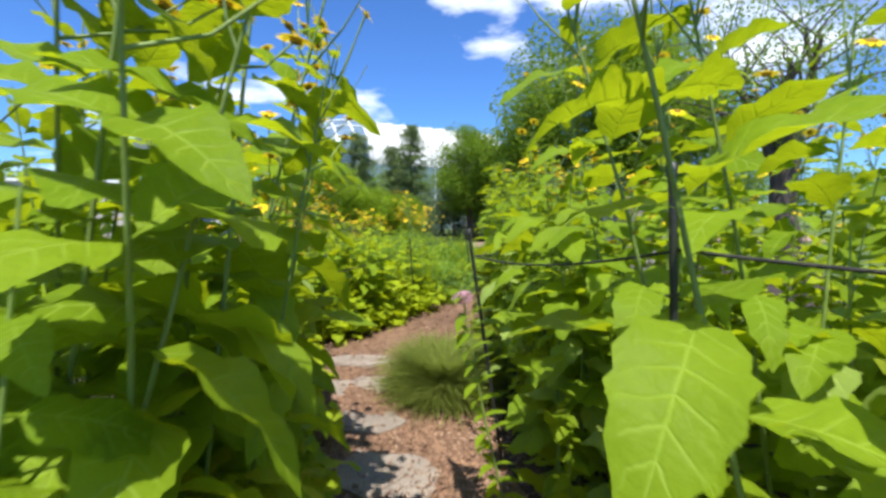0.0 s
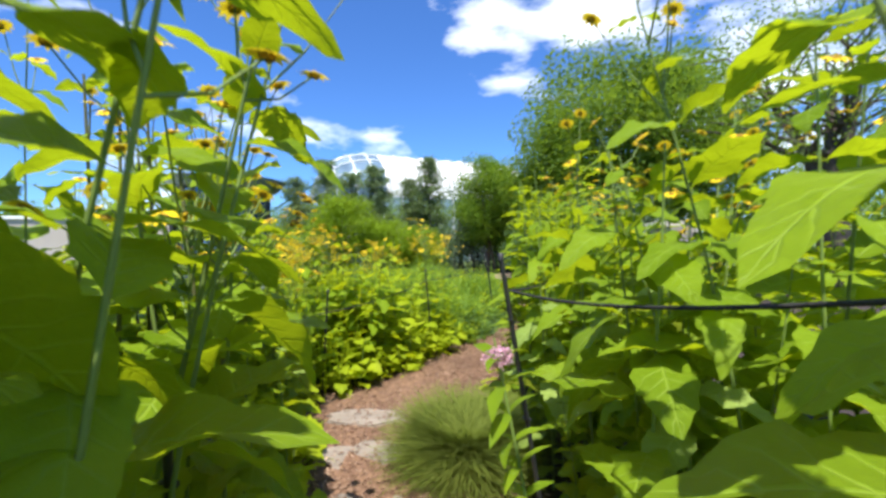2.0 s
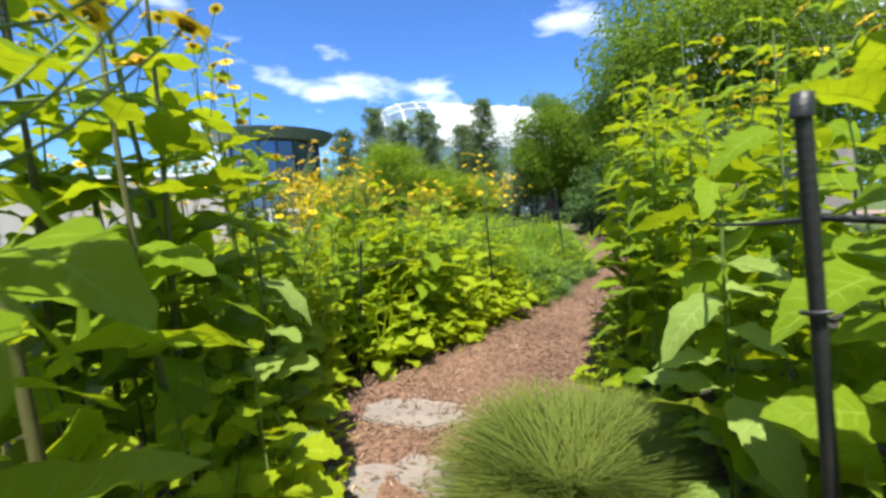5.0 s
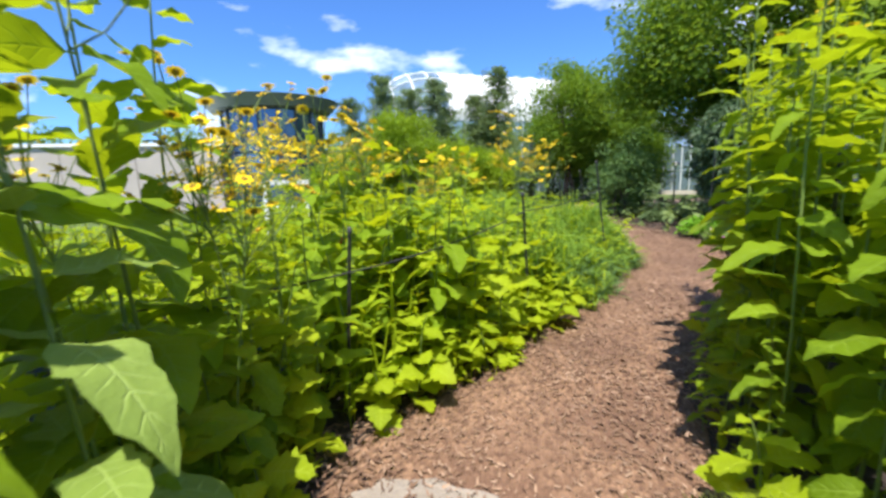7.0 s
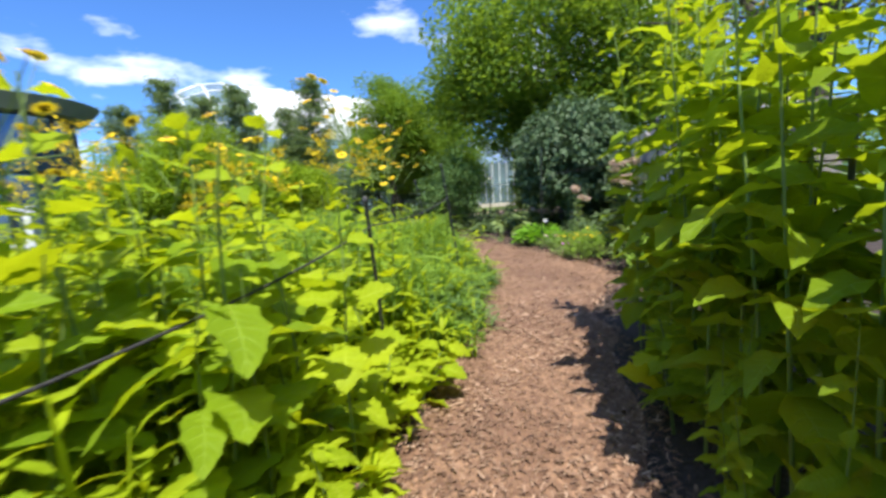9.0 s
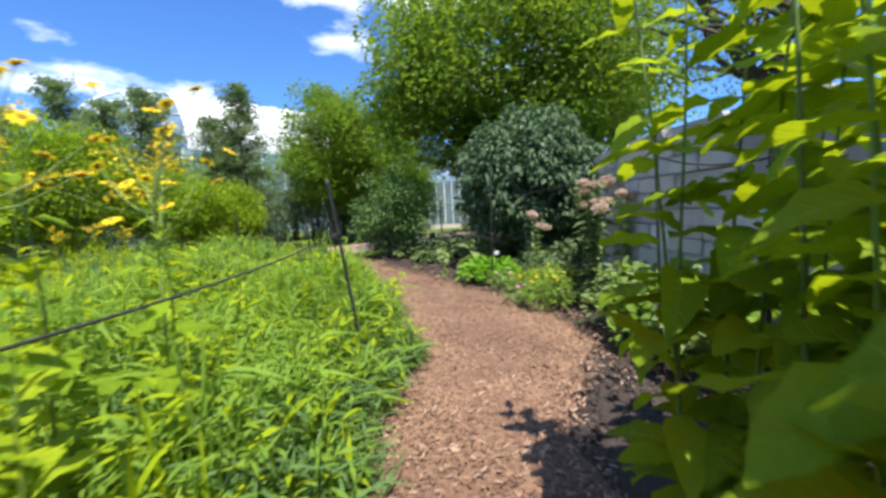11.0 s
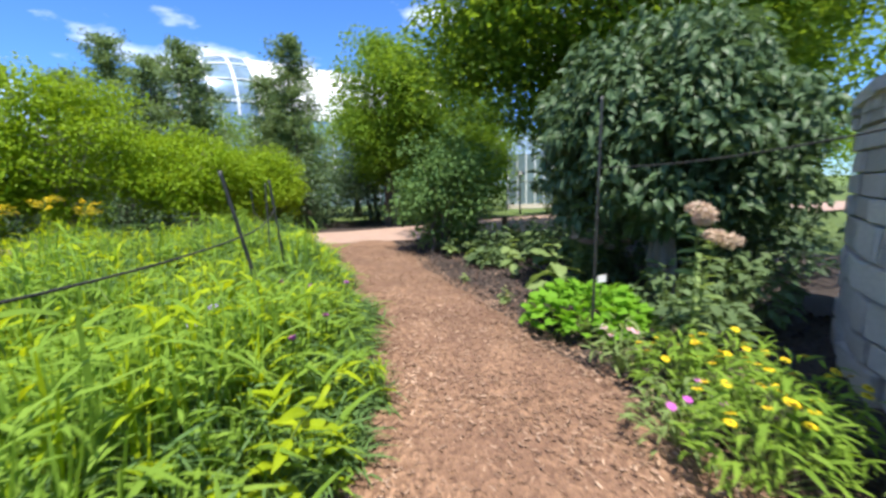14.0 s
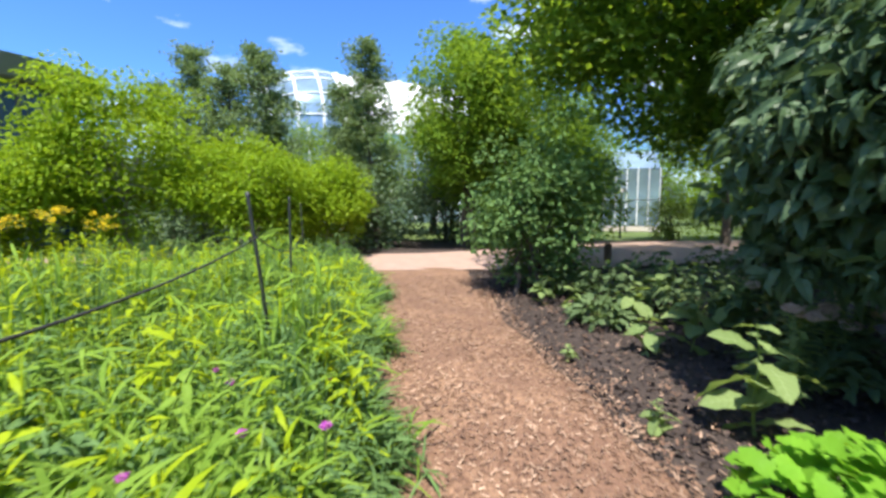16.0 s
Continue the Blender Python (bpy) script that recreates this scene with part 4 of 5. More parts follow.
def bloom_stalk(kind, label, x, y, h, heads, leaf_mat, bloom_mat, seed, leaf=0.14, head=0.08, category="plant", stems=3):
    r = np.random.default_rng(seed)
    root = tagged(new(kind), label, category)
    root.location = (x, y, 0)
    base, yaw = [], []
    tubes = []
    tops = []
    for k in range(stems):
        a = r.uniform(0, 6.3)
        top = np.array([math.cos(a) * 0.16, math.sin(a) * 0.16, h * (1 if k == 0 else r.uniform(0.8, 1.0))]) * (1 if k else (0.2, 0.2, 1))
        tops.append(top)
        tubes.append(tube_arrays(np.array([(0.02 * math.cos(a), 0.02 * math.sin(a), 0), top * 0.5 * (0.6, 0.6, 1), top]), [0.008, 0.007, 0.004], 6))
        f = np.repeat(np.linspace(0.12, 0.95, 14), 3)
        base.append(top * np.stack([f**2, f**2, f], -1))
        yaw.append(np.arange(len(f)) * 2.1 + k)
    base, yaw = np.concatenate(base), np.concatenate(yaw)
    m = len(base)
    v, q = spread(leaf_template(0.3, 0.3, 0.1, 0.06, 6, 0.05, 0.4), base, yaw, r.normal(0.3, 0.2, m), r.normal(0, 0.3, m), leaf * r.uniform(0.7, 1.15, m))
    piece("foliage", np_mesh("foliage", v, q, [leaf_mat], smooth=True), root)
    for k in range(heads):
        t = tops[k % stems]
        at = t + np.append(r.normal(0, 0.07 if k >= stems else 0.0, 2), r.uniform(-0.12, 0.05))
        tubes.append(tube_arrays(np.array([t * (1, 1, 0.9), at]), [0.004, 0.003], 5))
        cluster_head("bloom", root, at, head * r.uniform(0.8, 1.2), 0.6, bloom_mat, 420, seed * 10 + k, 0.3 * head)
    v, q = joined(tubes)
    piece("stem", np_mesh("stem", v, q, [M_STEM], smooth=True), root)
    return root


pink_head = bloom_stalk("milkweed", "leaning leafy stalk with a round pale pink flower head", 0.85, 2.36, 1.46, 1, M_CUP, M_PINK, 41, 0.15, 0.046, stems=1)
pink_head.rotation_euler = (0, radians(-12), 0)
bloom_stalk("joe_pye_weed", "tall leafy plant with faded tan flower heads by the wall", 3.6, 11.75, 1.72, 9, M_SAGE, M_TAN, 42, 0.22, 0.095, stems=6)
bloom_stalk("joe_pye_weed", "tall leafy plant with faded tan flower heads by the wall", 3.78, 11.45, 1.5, 5, M_SAGE, M_TAN, 46, 0.2, 0.08)
bloom_stalk("joe_pye_weed", "smaller leafy plant with pale pinkish flower heads", 3.34, 13.1, 1.3, 5, M_SAGE, M_TAN, 43, 0.15, 0.07, stems=2)
for k, (x, y) in enumerate([(3.9, 16.75), (4.3, 17.0), (3.55, 16.5), (4.0, 18.1)]):
    bloom_stalk("hydrangea", "low shrub with round faded pink flower heads", x, y - 0.6, 0.75, 4, M_SAGE, M_TAN, 44 + k, 0.14, 0.06)


# the bed below the wall and the soil bed beyond it
def herb_mound(kind, label, x, y, r0, h, template, material, n, leaf, seed, flowers=0, bloom=None):
    """A low mound of leaves on short stalks."""
    r = np.random.default_rng(seed)
    root = tagged(new(kind), label, "plant", "plants in the wall bed")
    root.location = (x, y, 0)
    a, u = r.uniform(0, 6.3, n), np.sqrt(r.random(n))
    z = h * np.sqrt(np.clip(1 - 0.85 * u**2, 0, 1)) * r.uniform(0.45, 1.0, n)
    p = np.stack([r0 * u * np.cos(a), r0 * u * np.sin(a), z], -1)
    v, q = spread(template, p, a + r.normal(0, 0.7, n), r.normal(0.2, 0.35, n), r.normal(0, 0.35, n), leaf * r.uniform(0.7, 1.2, n))
    piece("foliage", np_mesh("foliage", v, q, [material], smooth=True), root)
    tubes = [tube_arrays(np.array([(0, 0, 0), (*(0.4 * c[:2]), 0.5 * c[2]), c]), [0.004, 0.003, 0.002], 4) for c in p[:: max(1, n // 40)]]
    v, q = joined(tubes)
    piece("stalk_tuft", np_mesh("stalk_tuft", v, q, [M_STEM]), root)
    for k in range(flowers):
        c = p[r.integers(n)]
        piece("flower", bloom, root, Matrix.Translation((c[0], c[1], max(c[2], h * 0.7) + 0.03)) @ Matrix.Rotation(r.uniform(-0.6, 0.6), 4, "X"))
    return root


herb_mound("geranium", "rounded mound of bright green lobed leaves", 3.05, 14.3, 0.55, 0.5, LOBED[0], M_VIVID, 430, 0.14, 1)
for k, (x, y, r0, h) in enumerate([(3.25, 10.2, 0.42, 0.75), (3.3, 10.75, 0.42, 0.8), (3.62, 10.95, 0.35, 0.75), (3.15, 9.6, 0.4, 0.9), (3.3, 9.0, 0.4, 1.0)]):
    herb_mound("leafy_perennial", "green leafy perennial below the stone wall", x, y, r0, h, OVAL[0], M_SAGE if k % 2 else M_MEADOW, 330, 0.13, 20 + k)
for k, (x, y, r0, h) in enumerate([(3.0, 12.0, 0.3, 0.6), (3.3, 12.2, 0.34, 0.62), (3.4, 12.75, 0.3, 0.55), (3.15, 12.9, 0.28, 0.5)]):
    herb_mound("coreopsis", "airy plant with small yellow flowers", x, y, r0, h, SLIM, M_MEADOW, 260, 0.12, 30 + k, 12, SMALL_YELLOW)
for k, (x, y, r0, h) in enumerate([(2.85, 12.4, 0.26, 0.42), (2.95, 13.35, 0.2, 0.45)]):
    herb_mound("coneflower", "low plant with pink daisy flowers", x, y, r0, h, SLIM, M_SAGE, 130, 0.12, 40 + k, 4, PINK_FLOWER if k else MAGENTA_FLOWER)
for k, (x, y, r0, h) in enumerate([(4.05, 14.55, 0.4, 0.65), (4.5, 14.2, 0.42, 0.7), (4.95, 14.75, 0.5, 0.85), (3.75, 13.6, 0.35, 0.6), (3.85, 16.2, 0.42, 0.55), (3.8, 18.2, 0.5, 0.75), (4.4, 16.4, 0.45, 0.6), (4.3, 17.6, 0.5, 0.7), (2.6, 17.9, 0.3, 0.35), (2.9, 18.6, 0.45, 0.7), (3.6, 19.4, 0.5, 0.8), (2.3, 19.6, 0.4, 0.6), (4.6, 18.2, 0.5, 0.7), (5.2, 20.5, 0.6, 0.8), (1.9, 20.4, 0.4, 0.8)]):
    herb_mound("shade_perennial", "dull green perennial in the dark soil bed", x, y, r0, h, OVAL[1], M_DULL, 170, 0.16, 50 + k)
BROAD = [leaf_template(0.5, d, 0.08, 0, 9, 0.03, 0.5) for d in (0.1, 0.3)]
BROAD_MESH = leaf_meshes("leaf", BROAD, M_SAGE)
milkweed = stalk_plant("milkweed", "upright broad-leaved green milkweed in bare soil", 160, 0.62, 0.235, BROAD_MESH, BROAD, M_SAGE, 9, True, 0, 0.06)
for x, y, t, s in [(3.05, 15.4, 10, 1.2), (2.43, 15.3, 80, 0.42), (3.3, 17.0, 200, 1.1), (2.84, 16.9, 120, 0.75), (2.05, 16.58, 300, 0.3), (3.6, 18.6, 250, 1.2), (2.4, 18.4, 30, 0.7), (4.0, 17.6, 60, 1.25), (3.0, 18.0, 160, 0.9), (2.0, 18.9, 220, 0.7)]:
    place(milkweed, x, y, t, s, (rp.uniform(-5, 5), rp.uniform(-5, 5)), "milkweeds in the soil bed")
drop_master(milkweed)
for k in range(14):
    y = rp.uniform(12.2, 15.0)
    x = along(LEFT_EDGE, y) - rp.uniform(0.1, 1.2)
    t = bloom_stalk("knapweed", "slender meadow plant with a magenta flower", x, y, rp.uniform(0.45, 0.68), 1, M_MEADOW, M_MAGENTA, 80 + k, 0.08, 0.022, stems=1)
for k, (x, y) in enumerate([(0.02, 13.32), (-0.12, 13.45), (0.1, 13.5)]):
    bloom_stalk("bergamot", "leafy meadow stalk with a pale lilac flower head", x, y, 0.55 + 0.05 * k, 2, M_MEADOW, M_LILAC, 180 + k, 0.1, 0.035, stems=2)
for k in range(9):
    bloom_stalk("lobelia", "leafy stalk with pale blue flowers", -2.3 + rp.uniform(-0.5, 0.5), 4.9 + rp.uniform(-0.6, 0.6), rp.uniform(0.45, 0.75), 3, M_CUP, M_BLUE, 120 + k, 0.12, 0.05, stems=2)


# ---- trees ----
def tree(kind, label, x, y, trunk_h, crown, leaves, leaf, material, seed, clumps=60, trunk_r=0.12, bark=None, trunks=1, template=SIMPLE, gap=0.5, hang=0.2, limb_r=0.5, category="tree"):
    """Tapered trunk, limbs to every clump, and a crown of many leaf clumps with gaps. crown: (dx, dy, z, rx, ry, rz)."""
    r = np.random.default_rng(seed)
    root = tagged(new(kind), label, category)
    root.location = (x, y, 0)
    cx, cy, cz, rx, ry, rz = crown
    d = r.normal(0, 1, (clumps, 3))
    d /= np.linalg.norm(d, axis=1)[:, None]
    cen = np.array([cx, cy, cz]) + d * (rx, ry, rz) * (r.uniform(0.25, 1.0, (clumps, 1)) ** gap) * r.uniform(0.82, 1.12, (clumps, 1))
    cen[:, 2] = np.maximum(cen[:, 2], trunk_h * 0.55)
    tubes = []
    feet = [np.array([0.0, 0, 0])] if trunks == 1 else [np.array([r.normal(0, 0.16), r.normal(0, 0.16), 0]) for _ in range(trunks)]
    tops = []
    for f in feet:
        top = np.array([cx * 0.6, cy * 0.6, cz + rz * 0.25]) + (r.normal(0, rx * 0.3, 3) * (1, 1, 0.3) if trunks > 1 else 0)
        s = np.linspace(0, 1, 8)[:, None]
        line = f * (1 - s) + np.array([*top[:2], 0]) * s**2 + np.array([0, 0, top[2]]) * s + r.normal(0, 0.03, (8, 3)) * (s > 0)
        line[0, 2] = -0.1
        tubes.append(tube_arrays(line, trunk_r * (1.25 - 1.05 * s[:, 0]) , 8))
        tops.append(line)
    for c in cen[: min(clumps, 60)]:
        line = tops[r.integers(len(tops))]
        k = int(np.clip(np.searchsorted(line[:, 2], c[2] * 0.72), 2, 6))
        a = line[k]
        far = np.linalg.norm(c - a)
        b1 = a + 0.33 * (c - a) + r.normal(0, 0.07 * far, 3) + (0, 0, 0.07 * far)
        b2 = a + 0.68 * (c - a) + r.normal(0, 0.07 * far, 3) + (0, 0, 0.05 * far)
        r0 = trunk_r * limb_r * (1.1 - k / 8)
        tubes.append(tube_arrays(np.array([a, b1, b2, c]), [r0, r0 * 0.7, r0 * 0.42, r0 * 0.15], 5))
    v, q = joined(tubes)
    piece("trunk", np_mesh("trunk", v, q, [bark or M_BARK], smooth=True), root)
    per = leaves // clumps
    n = per * clumps
    rad = 0.62 * (rx * ry * rz) ** (1 / 3) * (8 / clumps) ** (1 / 3)
    off = r.normal(0, 1, (n, 3))
    off *= (np.minimum(np.linalg.norm(off, axis=1), 1.55 + 0.25 * r.random(n)) / np.linalg.norm(off, axis=1))[:, None] * rad * np.array((0.8, 0.8, 0.5))
    p = np.repeat(cen, per, 0) + off
    p[:, 2] -= hang * np.hypot(off[:, 0], off[:, 1])
    v, q = spread(template, p, np.arctan2(off[:, 1], off[:, 0]) + r.normal(0, 0.9, n), r.normal(-0.25, 0.45, n), r.normal(0, 0.6, n), leaf * r.uniform(0.65, 1.25, n))
    piece("crown", np_mesh("crown", v, q, [material]), root)
    return root


tree("tree", "large dark green broadleaved tree behind the shrub", 6.6, 21.0, 3.0, (-0.2, -0.2, 6.5, 4.7, 4.2, 3.9), 76000, 0.18, M_TREE, 1, 120, 0.22, hang=0.4, gap=0.5)
tree("tree", "spreading tree with dark limbs beyond the wall", 10.4, 14.8, 3.5, (-0.4, 0.2, 6.6, 4.4, 4.0, 2.6), 10000, 0.12, M_TREE_MID, 2, 100, 0.3, trunks=3, limb_r=0.45)
tree("shrub", "rounded dark green viburnum shrub with drooping leaves", 4.58, 15.7, 1.3, (0, 0, 2.2, 1.34, 1.28, 1.25), 22000, 0.15, M_SHRUB, 3, 120, 0.06, M_BARK_PALE, trunks=6, template=leaf_template(0.46, 0.6, 0.14, 0, 5, 0.08), gap=0.22, hang=0.5, category="shrub")
tree("shrub", "dense dark evergreen shrub in the shade of the wall", 6.3, 16.9, 0.4, (0, 0, 1.3, 1.3, 1.2, 1.3), 7000, 0.15, M_SHRUB, 8, 70, 0.05, trunks=5, category="shrub")
tree("tree", "young clump of bright green trees with bare trunks", 0.2, 27.0, 2.0, (0, 0, 4.3, 1.95, 1.9, 2.75), 30000, 0.15, M_TREE_MID, 4, 120, 0.07, trunks=5, hang=0.3)
tree("tree", "mid green tree behind the crossing path", 3.2, 29.5, 2.0, (0, 0, 4.0, 2.4, 2.2, 2.8), 26000, 0.13, M_TREE_MID, 5, 90, 0.1, trunks=2)
tree("shrub", "grey-green shrub at the fork of the paths", 1.95, 19.7, 0.5, (0, 0, 1.5, 0.95, 0.9, 1.45), 7500, 0.11, M_MEADOW_B, 6, 46, 0.035, trunks=5, gap=0.75, category="shrub")
tree("shrub", "loose green shrub beside the crossing path", 2.9, 22.4, 0.5, (0, 0, 1.6, 1.0, 0.9, 1.35), 6000, 0.11, M_TREE_MID, 7, 55, 0.035, trunks=5, category="shrub")
for k, (x, y, z, rx, rz) in enumerate([(-6.7, 20.7, 2.7, 1.6, 1.75), (-4.5, 21.9, 1.95, 1.6, 1.15), (-8.6, 19.4, 1.5, 1.5, 1.2), (-3.6, 23.8, 1.6, 1.3, 1.2)]):
    tree("tree", "low feathery yellow-green tree with pale stems", x, y, 1.0, (0, 0, z, rx, rx, rz), 17000, 0.11, M_TREE_LIME, 20 + k, 110, 0.06, M_BARK_PALE, 4, hang=0.1)


def conifer(x, y, h, r0, seed):
    """A slim upright tree: whorls of short limbs with dense tufts, rounded at the head."""
    r = np.random.default_rng(seed)
    root = tagged(new("tree"), "slim open grey-green conifer", "tree", "slim conifers in the distance")
    root.location = (x, y, 0)
    s = np.linspace(0, 1, 6)
    tubes = [tube_arrays(np.stack([0.08 * np.sin(4 * s + seed), 0.05 * np.sin(5 * s), -0.1 + (h + 0.05) * s], 1), 0.12 * (1.08 - s), 7)]
    base = []
    for f in np.linspace(0.2, 0.97, 24):
        for k in range(5):
            a = r.uniform(0, 6.3)
            reach = r0 * (1.04 - f) ** 0.42 * r.uniform(0.35, 1.2)
            tip = np.array([math.cos(a) * reach, math.sin(a) * reach, f * h + 0.3 * reach * r.uniform(0.2, 1.3)])
            tubes.append(tube_arrays(np.array([(0, 0, f * h), tip]), [0.02, 0.006], 4))
            t = r.uniform(0.3, 1.1, 95)[:, None]
            base.append(np.array([0, 0, f * h]) * (1 - t) + tip * t + r.normal(0, 0.13, (95, 3)) * (1, 1, 0.8))
    base = np.concatenate(base)
    n = len(base)
    v, q = joined(tubes)
    piece("trunk", np_mesh("trunk", v, q, [M_BARK], smooth=True), root)
    v, q = spread(SIMPLE, base, r.uniform(0, 6.3, n), r.normal(0.2, 0.5, n), r.uniform(-1, 1, n), r.uniform(0.08, 0.17, n))
    piece("crown", np_mesh("crown", v, q, [M_CONIFER]), root)


for k, (x, y, h, w) in enumerate([(-10.4, 28.2, 7.5, 1.7), (-6.5, 26.3, 6.5, 1.9), (-3.65, 28.4, 7.4, 1.5), (-13.4, 30.0, 6.6, 1.7), (-8.3, 27.2, 6.3, 2.0), (-5.0, 30.0, 6.3, 1.8)]):
    conifer(x, y, h, w, 300 + k)
for k, (x, y, h, w) in enumerate([(-15.5, 34.0, 5.6, 2.4), (-11.8, 33.0, 5.4, 2.3), (-8.6, 34.5, 5.8, 2.4), (-5.4, 33.5, 5.4, 2.2), (-2.0, 34.0, 6.2, 2.4), (0.9, 33.0, 6.4, 2.3), (3.4, 34.5, 6.4, 2.5), (-18.5, 31.0, 5.2, 2.4), (5.4, 42.0, 7.5, 2.6), (11.0, 43.0, 7.5, 3.0)]):
    tree("tree", "leafy tree in the belt before the conservatory", x, y, 1.2, (0, 0, 0.55 * h, w, w, 0.47 * h), 9000, 0.17, (M_TREE_MID, M_CONIFER, M_TREE)[k % 3], 400 + k, 70, 0.12, trunks=2, gap=0.4)
tree("tree", "young yellow-green tree with a straight trunk", 8.9, 28.4, 2.2, (0, 0, 4.4, 2.8, 2.4, 2.4), 14000, 0.125, M_TREE_LIME, 31, 90, 0.14, hang=0.1)
tree("tree", "mid green tree at the garden's edge", 13.0, 25.0, 2.2, (0, 0, 4.6, 3.4, 3.0, 3.2), 7000, 0.22, M_TREE, 32, 70, 0.18)
tree("shrub", "broad bright shrub in the sun", 11.0, 31.5, 0.6, (0, 0, 1.3, 2.2, 1.4, 1.2), 3600, 0.16, M_TREE_LIME, 33, 50, 0.05, trunks=5, category="shrub")
tree("shrub", "round tan-green shrub beside the path", 8.0, 30.8, 0.5, (0, 0, 1.0, 1.0, 0.9, 0.95), 2200, 0.12, M_GRASSY, 34, 40, 0.04, trunks=5, category="shrub")
for k, (x, y, rx, rz) in enumerate([(-5.6, 26.0, 1.7, 1.5), (-3.0, 26.6, 1.7, 1.4), (-8.6, 25.6, 1.8, 1.5), (-0.8, 29.0, 2.2, 1.7), (2.2, 30.0, 1.9, 1.6), (-11.8, 25.4, 1.9, 1.5)]):
    tree("shrub", "dense dark evergreen shrub", x, y, 0.5, (0, 0, rz * 0.95, rx, 1.2, rz), 3800, 0.15, M_SHRUB, 40 + k, 50, 0.05, trunks=4, category="shrub")
for k in range(26):
    a = -1.35 + 2.75 * k / 25
    d = rp.uniform(58, 75)
    tree("tree", "distant green tree on the skyline", 2 + d * math.sin(a), 12 + d * math.cos(a), 2.5, (0, 0, 4.4, 4.6, 4.0, 3.6), 2200, 0.5, (M_TREE, M_TREE_MID)[k % 2], 60 + k, 40, 0.2)

for ob in masters:
    drop_master(ob)

# ---- stone wall ----
WALL = [(3.4, 8.2), (3.5, 9.6), (3.7, 10.8), (4.0, 12.0), (4.45, 13.0), (5.1, 13.8), (6.2, 14.5)]
seg = np.array(WALL)
seg_l = np.concatenate([[0], np.cumsum(np.linalg.norm(np.diff(seg, axis=0), axis=1))])


def wall_at(s):
    s = min(max(s, 0.3), seg_l[-1] - 0.3)
    p = np.array([np.interp(s, seg_l, seg[:, k]) for k in (0, 1)])
    b = np.array([np.interp(s + 0.25, seg_l, seg[:, k]) for k in (0, 1)]) - np.array([np.interp(s - 0.25, seg_l, seg[:, k]) for k in (0, 1)])
    return p, b / np.linalg.norm(b)


def stone_mesh(seed):
    r = random.Random(seed)
    bm = bmesh.new()
    box(bm, (1, 1, 1))
    bmesh.ops.bevel(bm, geom=list(bm.edges), offset=0.05, segments=1, affect="EDGES")
    for v in bm.verts:
        v.co += Vector((r.uniform(-1, 1), r.uniform(-1, 1), r.uniform(-1, 1))) * 0.03
    me = bpy.data.meshes.new("stone")
    bm.to_mesh(me)
    bm.free()
    me.materials.append(M_WALLSTONE)
    return me


core = []
for s in np.linspace(0, seg_l[-1], 40):
    p, t = wall_at(s)
    nrm = np.array([t[1], -t[0]])
    for w, z in ((0.07, -0.1), (0.07, 2.0), (0.38, 2.0), (0.38, -0.1)):
        core.append((*(p + nrm * w), z))
ii, jj = np.meshgrid(np.arange(39), np.arange(4), indexing="ij")
core_q = np.stack([ii * 4 + jj, ii * 4 + (jj + 1) % 4, (ii + 1) * 4 + (jj + 1) % 4, (ii + 1) * 4 + jj], -1).reshape(-1, 4)
core_q = np.concatenate([core_q, [[0, 1, 2, 3], [156, 159, 158, 157]]])
wall = tagged(new("wall_garden", np_mesh("wall_garden", core, core_q, [M_MORTAR])), "curved garden wall of pale grey limestone blocks", "wall", kind="structure")
stones = [stone_mesh(k) for k in range(7)]
rw = random.Random(4)
z = 0.0
while z < 1.98:
    hgt = min(rw.choice((0.17, 0.22, 0.27, 0.2)), 2.02 - z)
    s = rw.uniform(1.2, 1.6)
    while s < seg_l[-1]:
        ln = rw.uniform(0.22, 0.85)
        p, t = wall_at(s + ln / 2)
        nrm = np.array([t[1], -t[0]])
        c = p + nrm * (0.12 + rw.uniform(-0.018, 0.012))
        cut = rw.uniform(0.38, 0.62) if hgt > 0.19 and rw.random() < 0.3 else 1.0
        for z0, z1 in ((0.0, cut), (cut, 1.0)):
            if z1 > z0:
                m = Matrix.Translation((c[0], c[1], z + hgt * (z0 + z1) / 2)) @ Matrix.Rotation(math.atan2(t[1], t[0]), 4, "Z") @ Matrix.Diagonal((ln - rw.uniform(0.01, 0.028), 0.22 + rw.uniform(-0.02, 0.02), hgt * (z1 - z0) - rw.uniform(0.008, 0.02), 1))
                piece("stone", rw.choice(stones), wall, m)
        s += ln
    z += hgt
s = 0.8
while s < seg_l[-1]:
    ln = rw.uniform(0.6, 0.95)
    p, t = wall_at(s + ln / 2)
    c = p + np.array([t[1], -t[0]]) * 0.2
    piece("capstone", rw.choice(stones), wall, Matrix.Translation((c[0], c[1], 2.06)) @ Matrix.Rotation(math.atan2(t[1], t[0]), 4, "Z") @ Matrix.Diagonal((ln - 0.012, 0.46, 0.1, 1)))
    s += ln


